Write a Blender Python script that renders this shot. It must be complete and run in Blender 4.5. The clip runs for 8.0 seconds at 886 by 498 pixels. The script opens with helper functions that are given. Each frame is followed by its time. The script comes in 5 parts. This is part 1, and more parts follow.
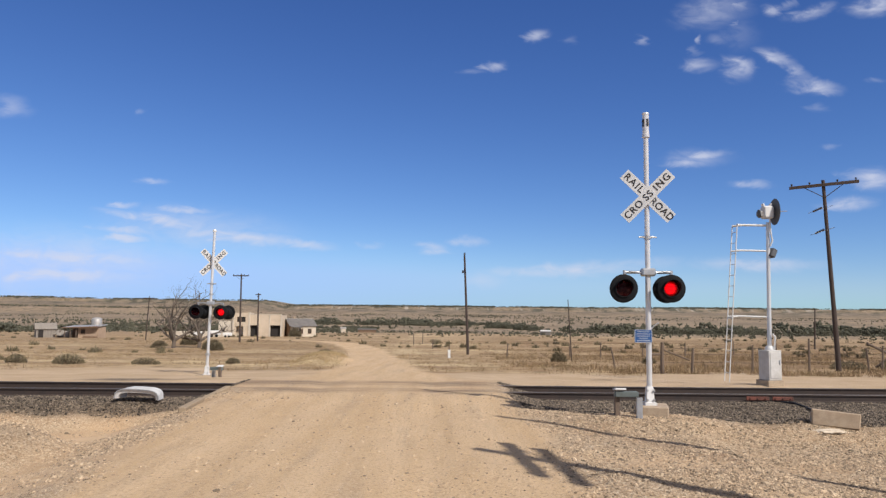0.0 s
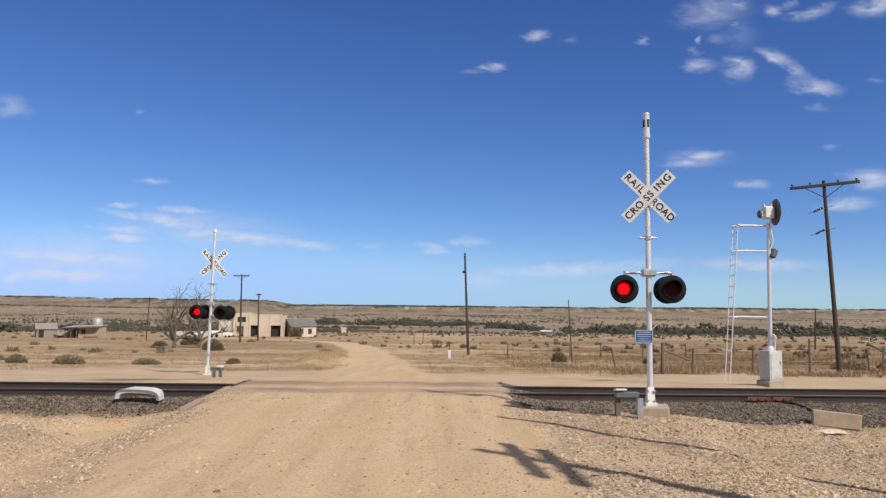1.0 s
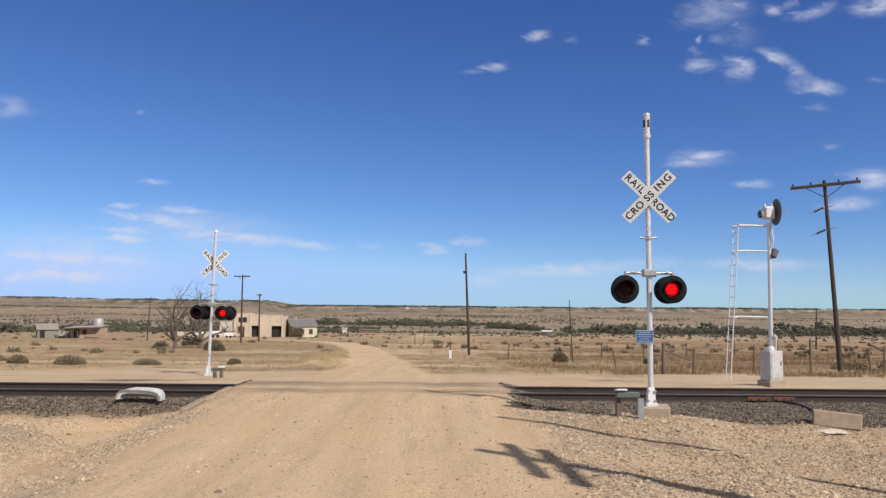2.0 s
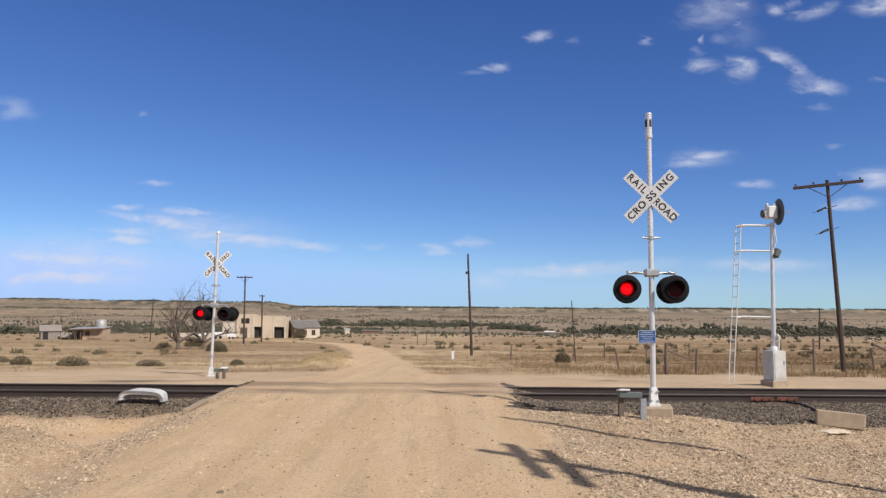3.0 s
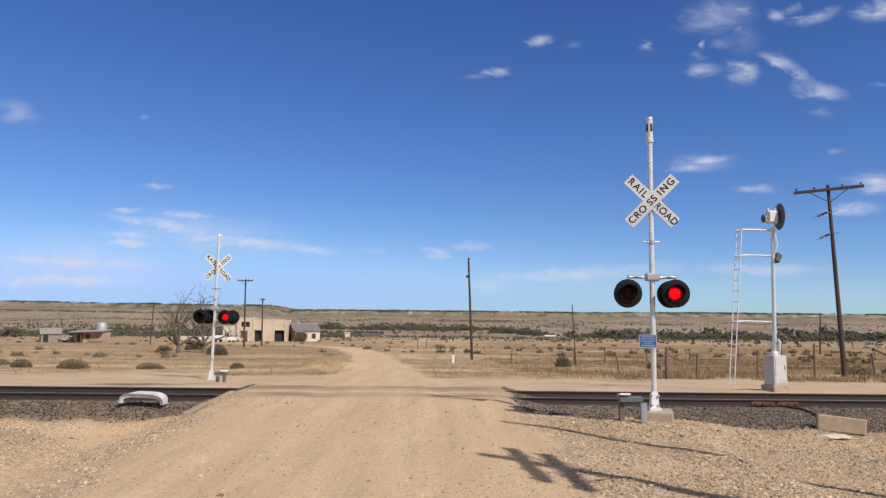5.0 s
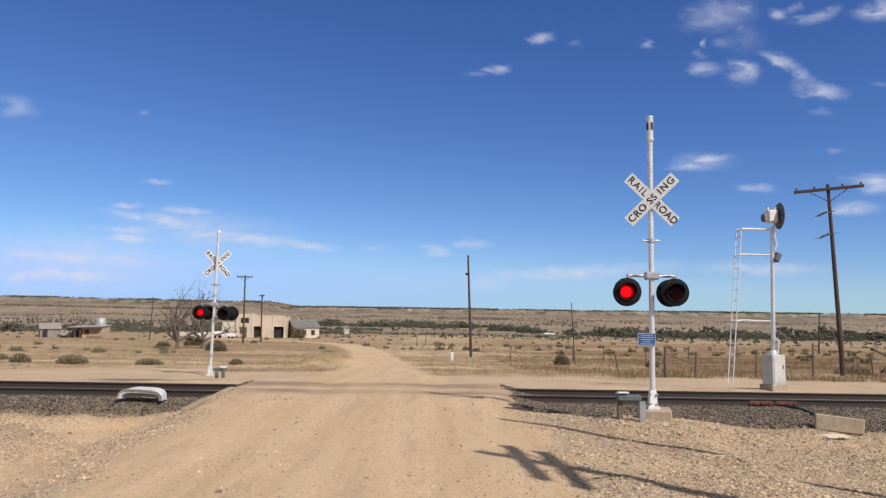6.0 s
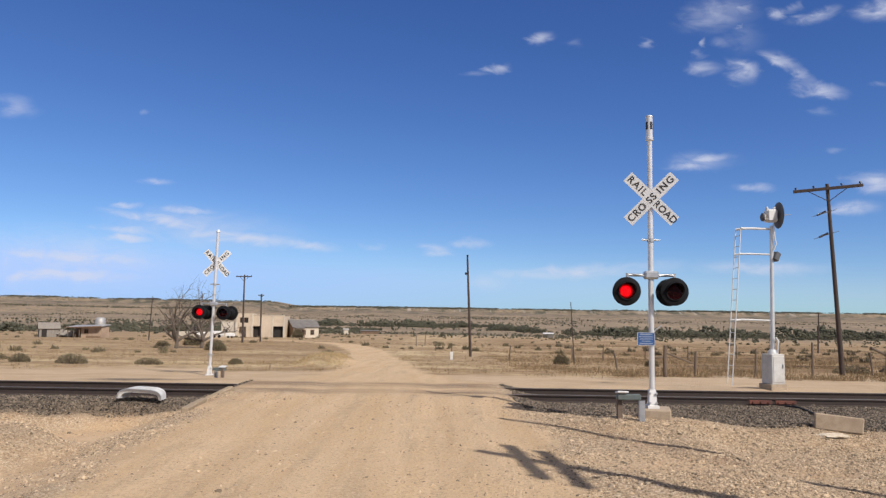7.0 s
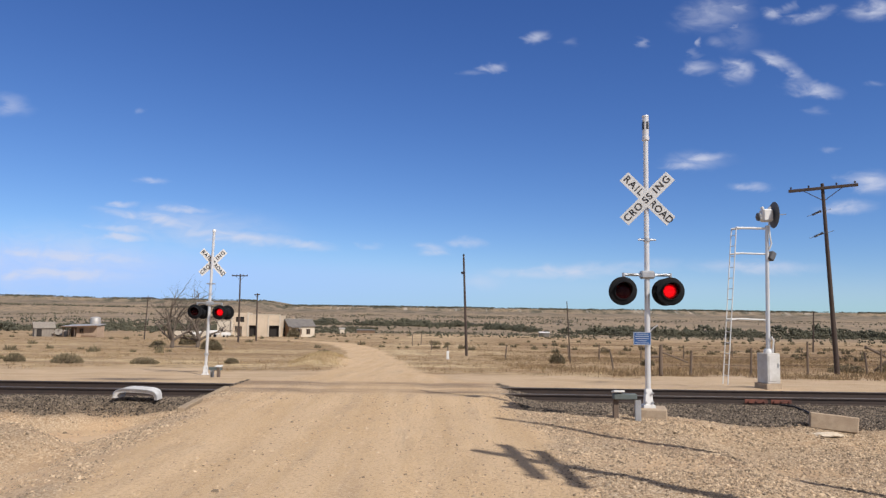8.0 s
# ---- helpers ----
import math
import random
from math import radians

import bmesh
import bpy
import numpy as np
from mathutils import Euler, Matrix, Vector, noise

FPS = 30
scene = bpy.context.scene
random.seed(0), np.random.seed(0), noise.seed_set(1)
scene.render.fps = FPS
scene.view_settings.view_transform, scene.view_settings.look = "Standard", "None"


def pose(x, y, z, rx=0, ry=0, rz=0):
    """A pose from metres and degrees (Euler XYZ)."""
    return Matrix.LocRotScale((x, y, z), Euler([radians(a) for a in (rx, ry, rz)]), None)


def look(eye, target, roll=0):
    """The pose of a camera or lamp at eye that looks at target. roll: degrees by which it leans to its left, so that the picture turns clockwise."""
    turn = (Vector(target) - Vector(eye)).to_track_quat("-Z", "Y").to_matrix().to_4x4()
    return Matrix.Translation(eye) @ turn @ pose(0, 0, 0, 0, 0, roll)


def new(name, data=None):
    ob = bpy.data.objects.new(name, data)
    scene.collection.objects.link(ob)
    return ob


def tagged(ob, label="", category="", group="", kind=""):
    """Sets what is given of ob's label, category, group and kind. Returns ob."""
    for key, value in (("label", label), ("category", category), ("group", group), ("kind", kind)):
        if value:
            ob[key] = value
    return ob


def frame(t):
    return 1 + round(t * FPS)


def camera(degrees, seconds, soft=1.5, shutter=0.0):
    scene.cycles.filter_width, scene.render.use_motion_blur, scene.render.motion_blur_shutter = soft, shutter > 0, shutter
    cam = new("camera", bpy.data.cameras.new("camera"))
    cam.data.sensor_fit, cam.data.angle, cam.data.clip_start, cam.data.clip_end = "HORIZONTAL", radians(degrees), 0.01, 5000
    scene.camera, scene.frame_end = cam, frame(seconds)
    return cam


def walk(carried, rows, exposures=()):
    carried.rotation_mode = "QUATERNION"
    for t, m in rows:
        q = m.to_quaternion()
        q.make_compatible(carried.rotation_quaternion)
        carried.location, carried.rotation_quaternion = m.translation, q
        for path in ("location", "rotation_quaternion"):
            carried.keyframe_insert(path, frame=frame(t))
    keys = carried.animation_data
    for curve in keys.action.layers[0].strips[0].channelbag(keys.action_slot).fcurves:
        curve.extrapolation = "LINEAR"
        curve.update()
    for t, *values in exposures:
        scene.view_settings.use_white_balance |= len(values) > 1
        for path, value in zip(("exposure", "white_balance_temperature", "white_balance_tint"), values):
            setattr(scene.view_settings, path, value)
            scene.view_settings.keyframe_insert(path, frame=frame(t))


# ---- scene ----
cam = camera(63, 8.0, soft=1.35)

# Turn to the left, upward tilt, lean (degrees), then the small sway of the eye from its stand (metres)
PATH = (
    (0.0, 0.0, 4.825, 0.5, 0.0, 0.0, 0.0),
    (0.5, 0.003, 4.828, 0.505, 0.0, 0.001, 0.0),
    (1.0, 0.028, 4.833, 0.514, -0.004, 0.005, 0.007),
    (1.5, 0.052, 4.842, 0.494, 0.0, -0.01, 0.009),
    (2.8, 0.195, 4.879, 0.373, -0.005, -0.008, 0.012),
    (3.0, 0.281, 4.905, 0.354, 0.007, -0.001, 0.002),
    (3.5, 0.404, 5.039, -0.647, 0.023, -0.001, 0.004),
    (3.8, 0.309, 5.256, -1.735, 0.075, -0.012, 0.003),
    (4.0, 0.244, 5.397, -1.975, 0.099, -0.014, 0.01),
    (4.2, 0.163, 5.436, -1.738, 0.062, -0.01, 0.015),
    (4.5, 0.224, 5.363, -0.474, 0.021, -0.03, 0.005),
    (4.7, 0.337, 5.303, 0.163, 0.006, -0.012, -0.004),
    (5.8, 0.311, 5.017, 0.77, -0.002, -0.003, 0.011),
    (6.0, 0.296, 4.999, 0.843, 0.003, -0.008, 0.002),
    (6.5, 0.243, 4.976, 0.827, 0.001, -0.002, 0.0),
    (7.0, 0.244, 4.968, 0.825, 0.001, -0.005, -0.002),
    (7.5, 0.102, 4.961, 0.81, 0.003, 0.003, -0.001),
    (8.0, -0.069, 4.905, 0.801, -0.007, -0.01, 0.008),
)


def view(yaw, pitch, roll, x, y, z):
    eye = Vector((x, y, 2.0 + z))
    a, b = radians(yaw), radians(pitch)
    return look(eye, eye + Vector((-math.sin(a) * math.cos(b), math.cos(a) * math.cos(b), math.sin(b))), roll)


walk(cam, [(row[0], view(*row[1:])) for row in PATH])

# ---------------------------------------------------------------- light
SUN_UP, SUN_SIDE = radians(43), Vector((0.70, -0.71))
sun = new("sun", bpy.data.lights.new("sun", "SUN"))
sun.data.energy, sun.data.angle, sun.data.color = 4.8, radians(0.53), (1.0, 0.935, 0.865)
sun_way = Vector((SUN_SIDE.x * math.cos(SUN_UP), SUN_SIDE.y * math.cos(SUN_UP), math.sin(SUN_UP)))
sun.matrix_world = look(sun_way * 60, (0, 0, 0))
scene.view_settings.exposure = 0.0

# Thin clouds: tangent of the bearing from +y, slope above the horizon, half length, half height, tilt, density
CLOUDS = (
    (-0.5300, 0.0620, 0.2000, 0.0450, 0, 0.42),
    (0.3852, 0.4288, 0.0563, 0.0234, 10, 0.42), (0.4160, 0.4341, 0.0219, 0.0086, 30, 0.55), (0.4676, 0.4312, 0.0172, 0.0086, 0, 0.7), (0.4905, 0.4414, 0.0156, 0.0063, 30, 0.4),
    (0.5199, 0.4267, 0.0375, 0.0086, 12, 0.6), (0.5388, 0.4343, 0.0203, 0.0070, 30, 0.5), (0.6140, 0.4392, 0.0391, 0.0133, 6, 1), (0.4122, 0.4091, 0.0063, 0.0055, 0, 0.35),
    (0.3617, 0.3871, 0.0070, 0.0063, 0, 0.5), (0.3923, 0.3873, 0.0172, 0.0070, 0, 0.18), (0.3541, 0.3688, 0.0109, 0.0078, 40, 0.2), (0.4207, 0.3959, 0.0281, 0.0219, -30, 0.15),
    (0.3618, 0.3499, 0.0281, 0.0086, 0, 0.5), (0.4130, 0.3455, 0.0250, 0.0156, -8, 0.6), (0.4210, 0.3480, 0.0188, 0.0117, -12, 0.95), (0.4719, 0.3608, 0.0328, 0.0086, -24, 0.65),
    (0.4947, 0.3445, 0.0219, 0.0094, -30, 0.6), (0.5227, 0.3202, 0.0391, 0.0102, -3, 0.85), (0.5425, 0.3146, 0.0188, 0.0078, -8, 0.5), (0.5071, 0.3307, 0.0250, 0.0109, -35, 0.35),
    (0.6054, 0.3283, 0.0156, 0.0047, 0, 0.3), (0.5280, 0.2892, 0.0188, 0.0063, -5, 0.18), (0.1341, 0.3916, 0.0203, 0.0078, 10, 0.6), (0.1791, 0.3854, 0.0125, 0.0063, 0, 0.15),
    (0.2812, 0.3830, 0.0117, 0.0063, 0, 0.45), (0.0699, 0.3457, 0.0219, 0.0055, 0, 0.75), (0.0386, 0.3388, 0.0203, 0.0039, 5, 0.22), (0.3685, 0.2206, 0.0344, 0.0063, 5, 0.75),
    (0.3405, 0.2083, 0.0375, 0.0063, 0, 0.7), (0.3526, 0.2148, 0.0516, 0.0117, 3, 0.4), (0.4270, 0.1802, 0.0328, 0.0055, 0, 0.7), (0.5989, 0.1889, 0.0391, 0.0141, -2, 1),
    (0.5643, 0.1527, 0.0422, 0.0094, 4, 0.75), (0.5419, 0.2318, 0.0156, 0.0047, 0, 0.25), (-0.6124, 0.2799, 0.0328, 0.0141, -12, 0.42), (-0.4312, 0.2750, 0.0094, 0.0047, 0, 0.25),
    (-0.4087, 0.1760, 0.0250, 0.0047, -2, 0.5), (-0.3969, 0.1212, 0.0844, 0.0086, -9, 0.9), (-0.3620, 0.1350, 0.0453, 0.0055, 0, 0.75), (-0.4467, 0.1430, 0.0219, 0.0039, 0, 0.6),
    (-0.4435, 0.1073, 0.0547, 0.0055, -4, 0.65), (-0.4445, 0.0963, 0.0406, 0.0063, 0, 1), (-0.2860, 0.0985, 0.1055, 0.0094, -5, 0.85), (-0.1994, 0.0898, 0.0516, 0.0063, -6, 0.8),
    (-0.3414, 0.1098, 0.1485, 0.0266, -4, 0.4), (-0.5201, 0.0689, 0.1485, 0.0094, -3, 0.85), (-0.5265, 0.0429, 0.1407, 0.0109, 0, 0.9), (-0.5795, 0.0136, 0.0625, 0.0055, 0, 0.35),
    (-0.0149, 0.0866, 0.0266, 0.0063, -6, 0.6), (0.0321, 0.0949, 0.0328, 0.0055, 0, 0.6), (-0.0070, 0.0804, 0.0203, 0.0047, 0, 0.6), (-0.1013, 0.0882, 0.0188, 0.0039, 0, 0.3),
    (0.1693, 0.0568, 0.1172, 0.0094, 3, 0.7), (0.2555, 0.0639, 0.0782, 0.0078, 0, 0.45), (0.4435, 0.0671, 0.0977, 0.0094, 0, 0.55), (0.3025, 0.0682, 0.0360, 0.0094, 0, 0.3),
    (0.0559, 0.0425, 0.0360, 0.0125, 0, 0.3),
)


def build_sky():
    world = bpy.data.worlds.new("sky")
    scene.world = world
    world.use_nodes = True
    t = world.node_tree
    n, l = t.nodes, t.links
    n.clear()
    sky = n.new("ShaderNodeTexSky")
    sky.sky_type, sky.sun_disc = "NISHITA", False
    sky.sun_elevation, sky.sun_rotation = SUN_UP, math.atan2(SUN_SIDE.x, SUN_SIDE.y)
    sky.altitude, sky.air_density, sky.dust_density, sky.ozone_density = 2200, 1.0, 0.2, 3.0
    # clear high-desert air: deeper blue overhead, no yellow cast at the horizon
    split, rich = n.new("ShaderNodeSeparateColor"), n.new("ShaderNodeCombineColor")
    l.new(sky.outputs[0], split.inputs[0])
    for i, (gain, power, most) in enumerate(((0.529, 1.238, 4.15), (0.715, 1.126, 6.35), (1.34, 0.926, 11.9))):
        p, g, c = (n.new("ShaderNodeMath") for _ in range(3))
        p.operation, g.operation, c.operation = "POWER", "MULTIPLY", "SMOOTH_MIN"
        p.inputs[1].default_value, g.inputs[1].default_value, c.inputs[1].default_value, c.inputs[2].default_value = power, gain, most, 1.2
        l.new(split.outputs[i], p.inputs[0])
        l.new(p.outputs[0], g.inputs[0])
        l.new(g.outputs[0], c.inputs[0])
        l.new(c.outputs[0], rich.inputs[i])
    co = n.new("ShaderNodeTexCoord")
    sep = n.new("ShaderNodeSeparateXYZ")
    l.new(co.outputs["Generated"], sep.inputs[0])

    def mth(op, a, b=None, clamp=False):
        m = n.new("ShaderNodeMath")
        m.operation, m.use_clamp = op, clamp
        for i, v in enumerate((a, b)):
            if v is None:
                continue
            if isinstance(v, (int, float)):
                m.inputs[i].default_value = v
            else:
                l.new(v, m.inputs[i])
        return m.outputs[0]

    ahead = mth("MAXIMUM", sep.outputs[1], 0.05)
    u, v = mth("DIVIDE", sep.outputs[0], ahead), mth("DIVIDE", sep.outputs[2], ahead)
    flat = n.new("ShaderNodeCombineXYZ")
    l.new(u, flat.inputs[0])
    l.new(v, flat.inputs[1])
    # wisps: stretched noise, used both to warp the outlines and to break up the density
    stretch = n.new("ShaderNodeMapping")
    stretch.inputs["Scale"].default_value = (13, 28, 1)
    l.new(flat.outputs[0], stretch.inputs[0])
    wisp = n.new("ShaderNodeTexNoise")
    wisp.inputs["Scale"].default_value, wisp.inputs["Detail"].default_value, wisp.inputs["Roughness"].default_value = 1.9, 4, 0.55
    wisp.inputs["Distortion"].default_value = 0.6
    l.new(stretch.outputs[0], wisp.inputs[0])
    warp = n.new("ShaderNodeVectorMath")
    warp.operation = "MULTIPLY_ADD"
    l.new(wisp.outputs["Color"], warp.inputs[0])
    warp.inputs[1].default_value = (0.05, 0.016, 0)
    off = n.new("ShaderNodeVectorMath")
    off.operation = "SUBTRACT"
    l.new(flat.outputs[0], off.inputs[0])
    off.inputs[1].default_value = (0.025, 0.008, 0)
    l.new(off.outputs[0], warp.inputs[2])
    total = None
    for cu, cv, ra, rb, tilt, dens in CLOUDS:
        m = n.new("ShaderNodeMapping")
        m.vector_type = "TEXTURE"
        m.inputs["Location"].default_value = (cu, cv, 0)
        m.inputs["Rotation"].default_value = (0, 0, radians(tilt))
        m.inputs["Scale"].default_value = (ra * 1.4, rb * 1.65, 1)
        l.new(warp.outputs[0], m.inputs[0])
        d = n.new("ShaderNodeVectorMath")
        d.operation = "LENGTH"
        l.new(m.outputs[0], d.inputs[0])
        r = n.new("ShaderNodeMapRange")
        r.interpolation_type = "SMOOTHERSTEP"
        r.inputs["From Min"].default_value, r.inputs["From Max"].default_value = 1.0, -0.1
        r.inputs["To Max"].default_value = dens
        l.new(d.outputs["Value"], r.inputs["Value"])
        total = r.outputs[0] if total is None else mth("MAXIMUM", total, r.outputs[0])
    thick = n.new("ShaderNodeMapRange")
    thick.inputs["From Min"].default_value, thick.inputs["From Max"].default_value = 0.30, 0.66
    thick.inputs["To Min"].default_value, thick.inputs["To Max"].default_value = 0.4, 1.5
    l.new(wisp.outputs["Fac"], thick.inputs["Value"])
    dens = mth("MULTIPLY", total, thick.outputs[0], True)
    # unseen warm-white cloud overhead and behind, added to make the shadows less blue
    fill_veil = n.new("ShaderNodeTexNoise")
    fill_veil.inputs["Scale"].default_value, fill_veil.inputs["Detail"].default_value = 2.2, 6
    l.new(co.outputs["Generated"], fill_veil.inputs[0])

    def span(v, lo, hi, top=1.0):
        r = n.new("ShaderNodeMapRange")
        r.inputs["From Min"].default_value, r.inputs["From Max"].default_value, r.inputs["To Max"].default_value = lo, hi, top
        l.new(v, r.inputs["Value"])
        return r.outputs[0]

    above = mth("MULTIPLY", mth("MAXIMUM", span(sep.outputs[2], 0.50, 0.75), span(sep.outputs[1], 0.45, -0.1)), span(sep.outputs[2], 0.02, 0.2))
    high = mth("MULTIPLY", above, span(fill_veil.outputs["Fac"], 0.28, 0.58, 0.85))
    hazy = n.new("ShaderNodeMix")
    hazy.data_type = "RGBA"
    l.new(high, hazy.inputs["Factor"])
    l.new(rich.outputs[0], hazy.inputs["A"])
    hazy.inputs["B"].default_value = (4.7, 4.45, 4.3, 1)
    # the light of the clouds follows the sky's own strength
    white = n.new("ShaderNodeMix")
    white.data_type = "RGBA"
    l.new(mth("MULTIPLY", dens, 0.72), white.inputs["Factor"])
    l.new(hazy.outputs["Result"], white.inputs["A"])
    white.inputs["B"].default_value = (7.1, 7.4, 8.8, 1)
    bg = n.new("ShaderNodeBackground")
    bg.inputs["Strength"].default_value = SKY
    l.new(white.outputs["Result"], bg.inputs["Color"])
    l.new(bg.outputs[0], n.new("ShaderNodeOutputWorld").inputs[0])


SKY = 0.095
build_sky()


# ---------------------------------------------------------------- materials
def mat(name, base, rough=0.8, metal=0.0, second=None, scale=8.0, fine=60.0, bump=0.15, third=None, spots=0.0, island=0.0, streak=None):
    """A surface with stains (scale, per metre) and grain (fine), both in the thing's own space."""
    m = bpy.data.materials.new(name)
    m.use_nodes = True
    t = m.node_tree
    n, l = t.nodes, t.links
    b = n["Principled BSDF"]
    b.inputs["Roughness"].default_value, b.inputs["Metallic"].default_value = rough, metal
    co = n.new("ShaderNodeTexCoord")
    src = co.outputs["Object"]
    if streak:
        mp = n.new("ShaderNodeMapping")
        mp.inputs["Scale"].default_value = streak
        l.new(src, mp.inputs[0])
        src = mp.outputs[0]
    big, small = n.new("ShaderNodeTexNoise"), n.new("ShaderNodeTexNoise")
    for tex, s, d in ((big, scale, 5), (small, fine, 4)):
        tex.inputs["Scale"].default_value, tex.inputs["Detail"].default_value = s, d
        tex.inputs["Roughness"].default_value = 0.65
        l.new(src, tex.inputs["Vector"])
    second = second or [c * 0.75 for c in base]
    third = third or [c * 0.6 for c in base]

    def blend(fac, a, c, lo, hi, top=1.0):
        r = n.new("ShaderNodeMapRange")
        r.inputs["From Min"].default_value, r.inputs["From Max"].default_value, r.inputs["To Max"].default_value = lo, hi, top
        l.new(fac, r.inputs["Value"])
        x = n.new("ShaderNodeMix")
        x.data_type = "RGBA"
        l.new(r.outputs[0], x.inputs["Factor"])
        if isinstance(a, (tuple, list)):
            x.inputs["A"].default_value = (*a, 1)
        else:
            l.new(a, x.inputs["A"])
        x.inputs["B"].default_value = (*c, 1)
        return x.outputs["Result"]

    col = blend(big.outputs["Fac"], base, second, 0.40, 0.66)
    col = blend(small.outputs["Fac"], col, third, 0.52, 0.75, 0.7 if not spots else spots)
    if island:
        geo = n.new("ShaderNodeNewGeometry")
        h = n.new("ShaderNodeHueSaturation")
        r = n.new("ShaderNodeMapRange")
        r.inputs["To Min"].default_value, r.inputs["To Max"].default_value = 1 - island, 1 + island
        l.new(geo.outputs["Random Per Island"], r.inputs["Value"])
        l.new(r.outputs[0], h.inputs["Value"])
        l.new(col, h.inputs["Color"])
        col = h.outputs[0]
    l.new(col, b.inputs["Base Color"])
    bp = n.new("ShaderNodeBump")
    bp.inputs["Strength"].default_value, bp.inputs["Distance"].default_value = bump, 0.02
    l.new(small.outputs["Fac"], bp.inputs["Height"])
    l.new(bp.outputs[0], b.inputs["Normal"])
    return m


M_WHITE = mat("white_paint", (0.72, 0.72, 0.71), 0.45, 0, (0.64, 0.63, 0.61), 3, 40, 0.04, (0.55, 0.52, 0.48), 0.3)
M_MAST = mat("aluminium_paint", (0.70, 0.70, 0.70), 0.30, 0.3, (0.60, 0.60, 0.61), 3, 40, 0.04, (0.5, 0.48, 0.46), 0.3)
M_GALV = mat("galvanised_steel", (0.55, 0.56, 0.57), 0.42, 0.75, (0.45, 0.46, 0.47), 5, 60, 0.06)
M_BLACK = mat("black_enamel", (0.007, 0.008, 0.010), 0.75, 0, (0.014, 0.014, 0.016), 4, 50, 0.04)
M_BLACK.node_tree.nodes["Principled BSDF"].inputs["Specular IOR Level"].default_value = 0.15
M_BOARD = mat("reflective_white_sheet", (0.56, 0.57, 0.58), 0.5, 0, (0.51, 0.52, 0.53), 3, 90, 0.02, (0.6, 0.6, 0.6), 0.25)
M_INK = mat("black_letters", (0.015, 0.015, 0.018), 0.6, 0, bump=0.02)
M_BLUE = mat("blue_sign_sheet", (0.012, 0.075, 0.24), 0.45, 0, (0.016, 0.09, 0.28), 4, 60, 0.02)
M_CONC = mat("weathered_concrete", (0.42, 0.33, 0.235), 0.9, 0, (0.33, 0.25, 0.175), 6, 70, 0.25, (0.22, 0.155, 0.11))
M_GREEN = mat("faded_grey_green_paint", (0.12, 0.145, 0.14), 0.6, 0, (0.09, 0.105, 0.10), 6, 60, 0.1)
M_RUST = mat("rusty_rail_steel", (0.055, 0.038, 0.032), 0.8, 0.2, (0.04, 0.031, 0.028), 4, 60, 0.15)
M_HEAD = mat("worn_rail_head", (0.20, 0.175, 0.155), 0.5, 0.7, (0.14, 0.12, 0.105), 3, 80, 0.03)
M_TIE = mat("creosoted_timber", (0.075, 0.06, 0.05), 0.9, 0, (0.13, 0.11, 0.09), 3, 40, 0.4, streak=(1, 12, 6))
M_POLE = mat("weathered_pole_wood", (0.072, 0.049, 0.040), 0.9, 0, (0.048, 0.036, 0.032), 2, 30, 0.4, streak=(8, 8, 0.6))
M_GREYWOOD = mat("grey_weathered_wood", (0.165, 0.12, 0.088), 0.92, 0, (0.13, 0.10, 0.08), 2, 24, 0.4, streak=(8, 8, 0.8))
M_REDROCK = mat("rust_red_joint_bar", (0.19, 0.065, 0.045), 0.9, 0, (0.10, 0.045, 0.035), 6, 60, 0.2)


def glass_red():
    m = bpy.data.materials.new("red_lens_glass")
    m.use_nodes = True
    t = m.node_tree
    n, l = t.nodes, t.links
    b = n["Principled BSDF"]
    b.inputs["Base Color"].default_value, b.inputs["Roughness"].default_value = (0.022, 0.007, 0.010, 1), 0.25
    clear = n.new("ShaderNodeBsdfTransparent")
    clear.inputs[0].default_value = (0.72, 0.09, 0.11, 1)
    mix = n.new("ShaderNodeMixShader")
    mix.inputs[0].default_value = 0.22
    l.new(clear.outputs[0], mix.inputs[1])
    l.new(b.outputs[0], mix.inputs[2])
    l.new(mix.outputs[0], n["Material Output"].inputs[0])
    return m


def glow(name, colour, strength):
    m = bpy.data.materials.new(name)
    m.use_nodes = True
    b = m.node_tree.nodes["Principled BSDF"]
    b.inputs["Base Color"].default_value = (0.05, 0.01, 0.01, 1)
    b.inputs["Emission Color"].default_value, b.inputs["Emission Strength"].default_value = (*colour, 1), strength
    return m


M_LENS, M_LIT = glass_red(), glow("lit_bulb_reflector", (1.0, 0.14, 0.26), 4.6)
M_RIM = glow("dim_outer_reflector", (1.0, 0.05, 0.09), 0.3)
M_MID = glow("reflector_ring", (1.0, 0.08, 0.14), 1.7)
M_SLAT = mat("dark_blanking_slat", (0.007, 0.005, 0.006), 0.6, 0, bump=0.02)


# ---------------------------------------------------------------- building helpers
def part(name, bm, material, parent=None, label="", smooth=False, me=None):
    if bm is not None:
        me = bpy.data.meshes.new(name)
        bm.to_mesh(me)
        bm.free()
        if smooth:
            me.polygons.foreach_set("use_smooth", [True] * len(me.polygons))
            me.set_sharp_from_angle(angle=radians(38))
        for m in (material if isinstance(material, (list, tuple)) else [material]):
            me.materials.append(m)
    ob = new(name, me)
    ob.parent = parent
    if label:
        ob["label"] = label
    return ob


def thing(name, m, label, category, group="", kind=""):
    ob = new(name)
    ob.empty_display_size = 0.2
    ob.matrix_world = m
    return tagged(ob, label, category, group, kind)


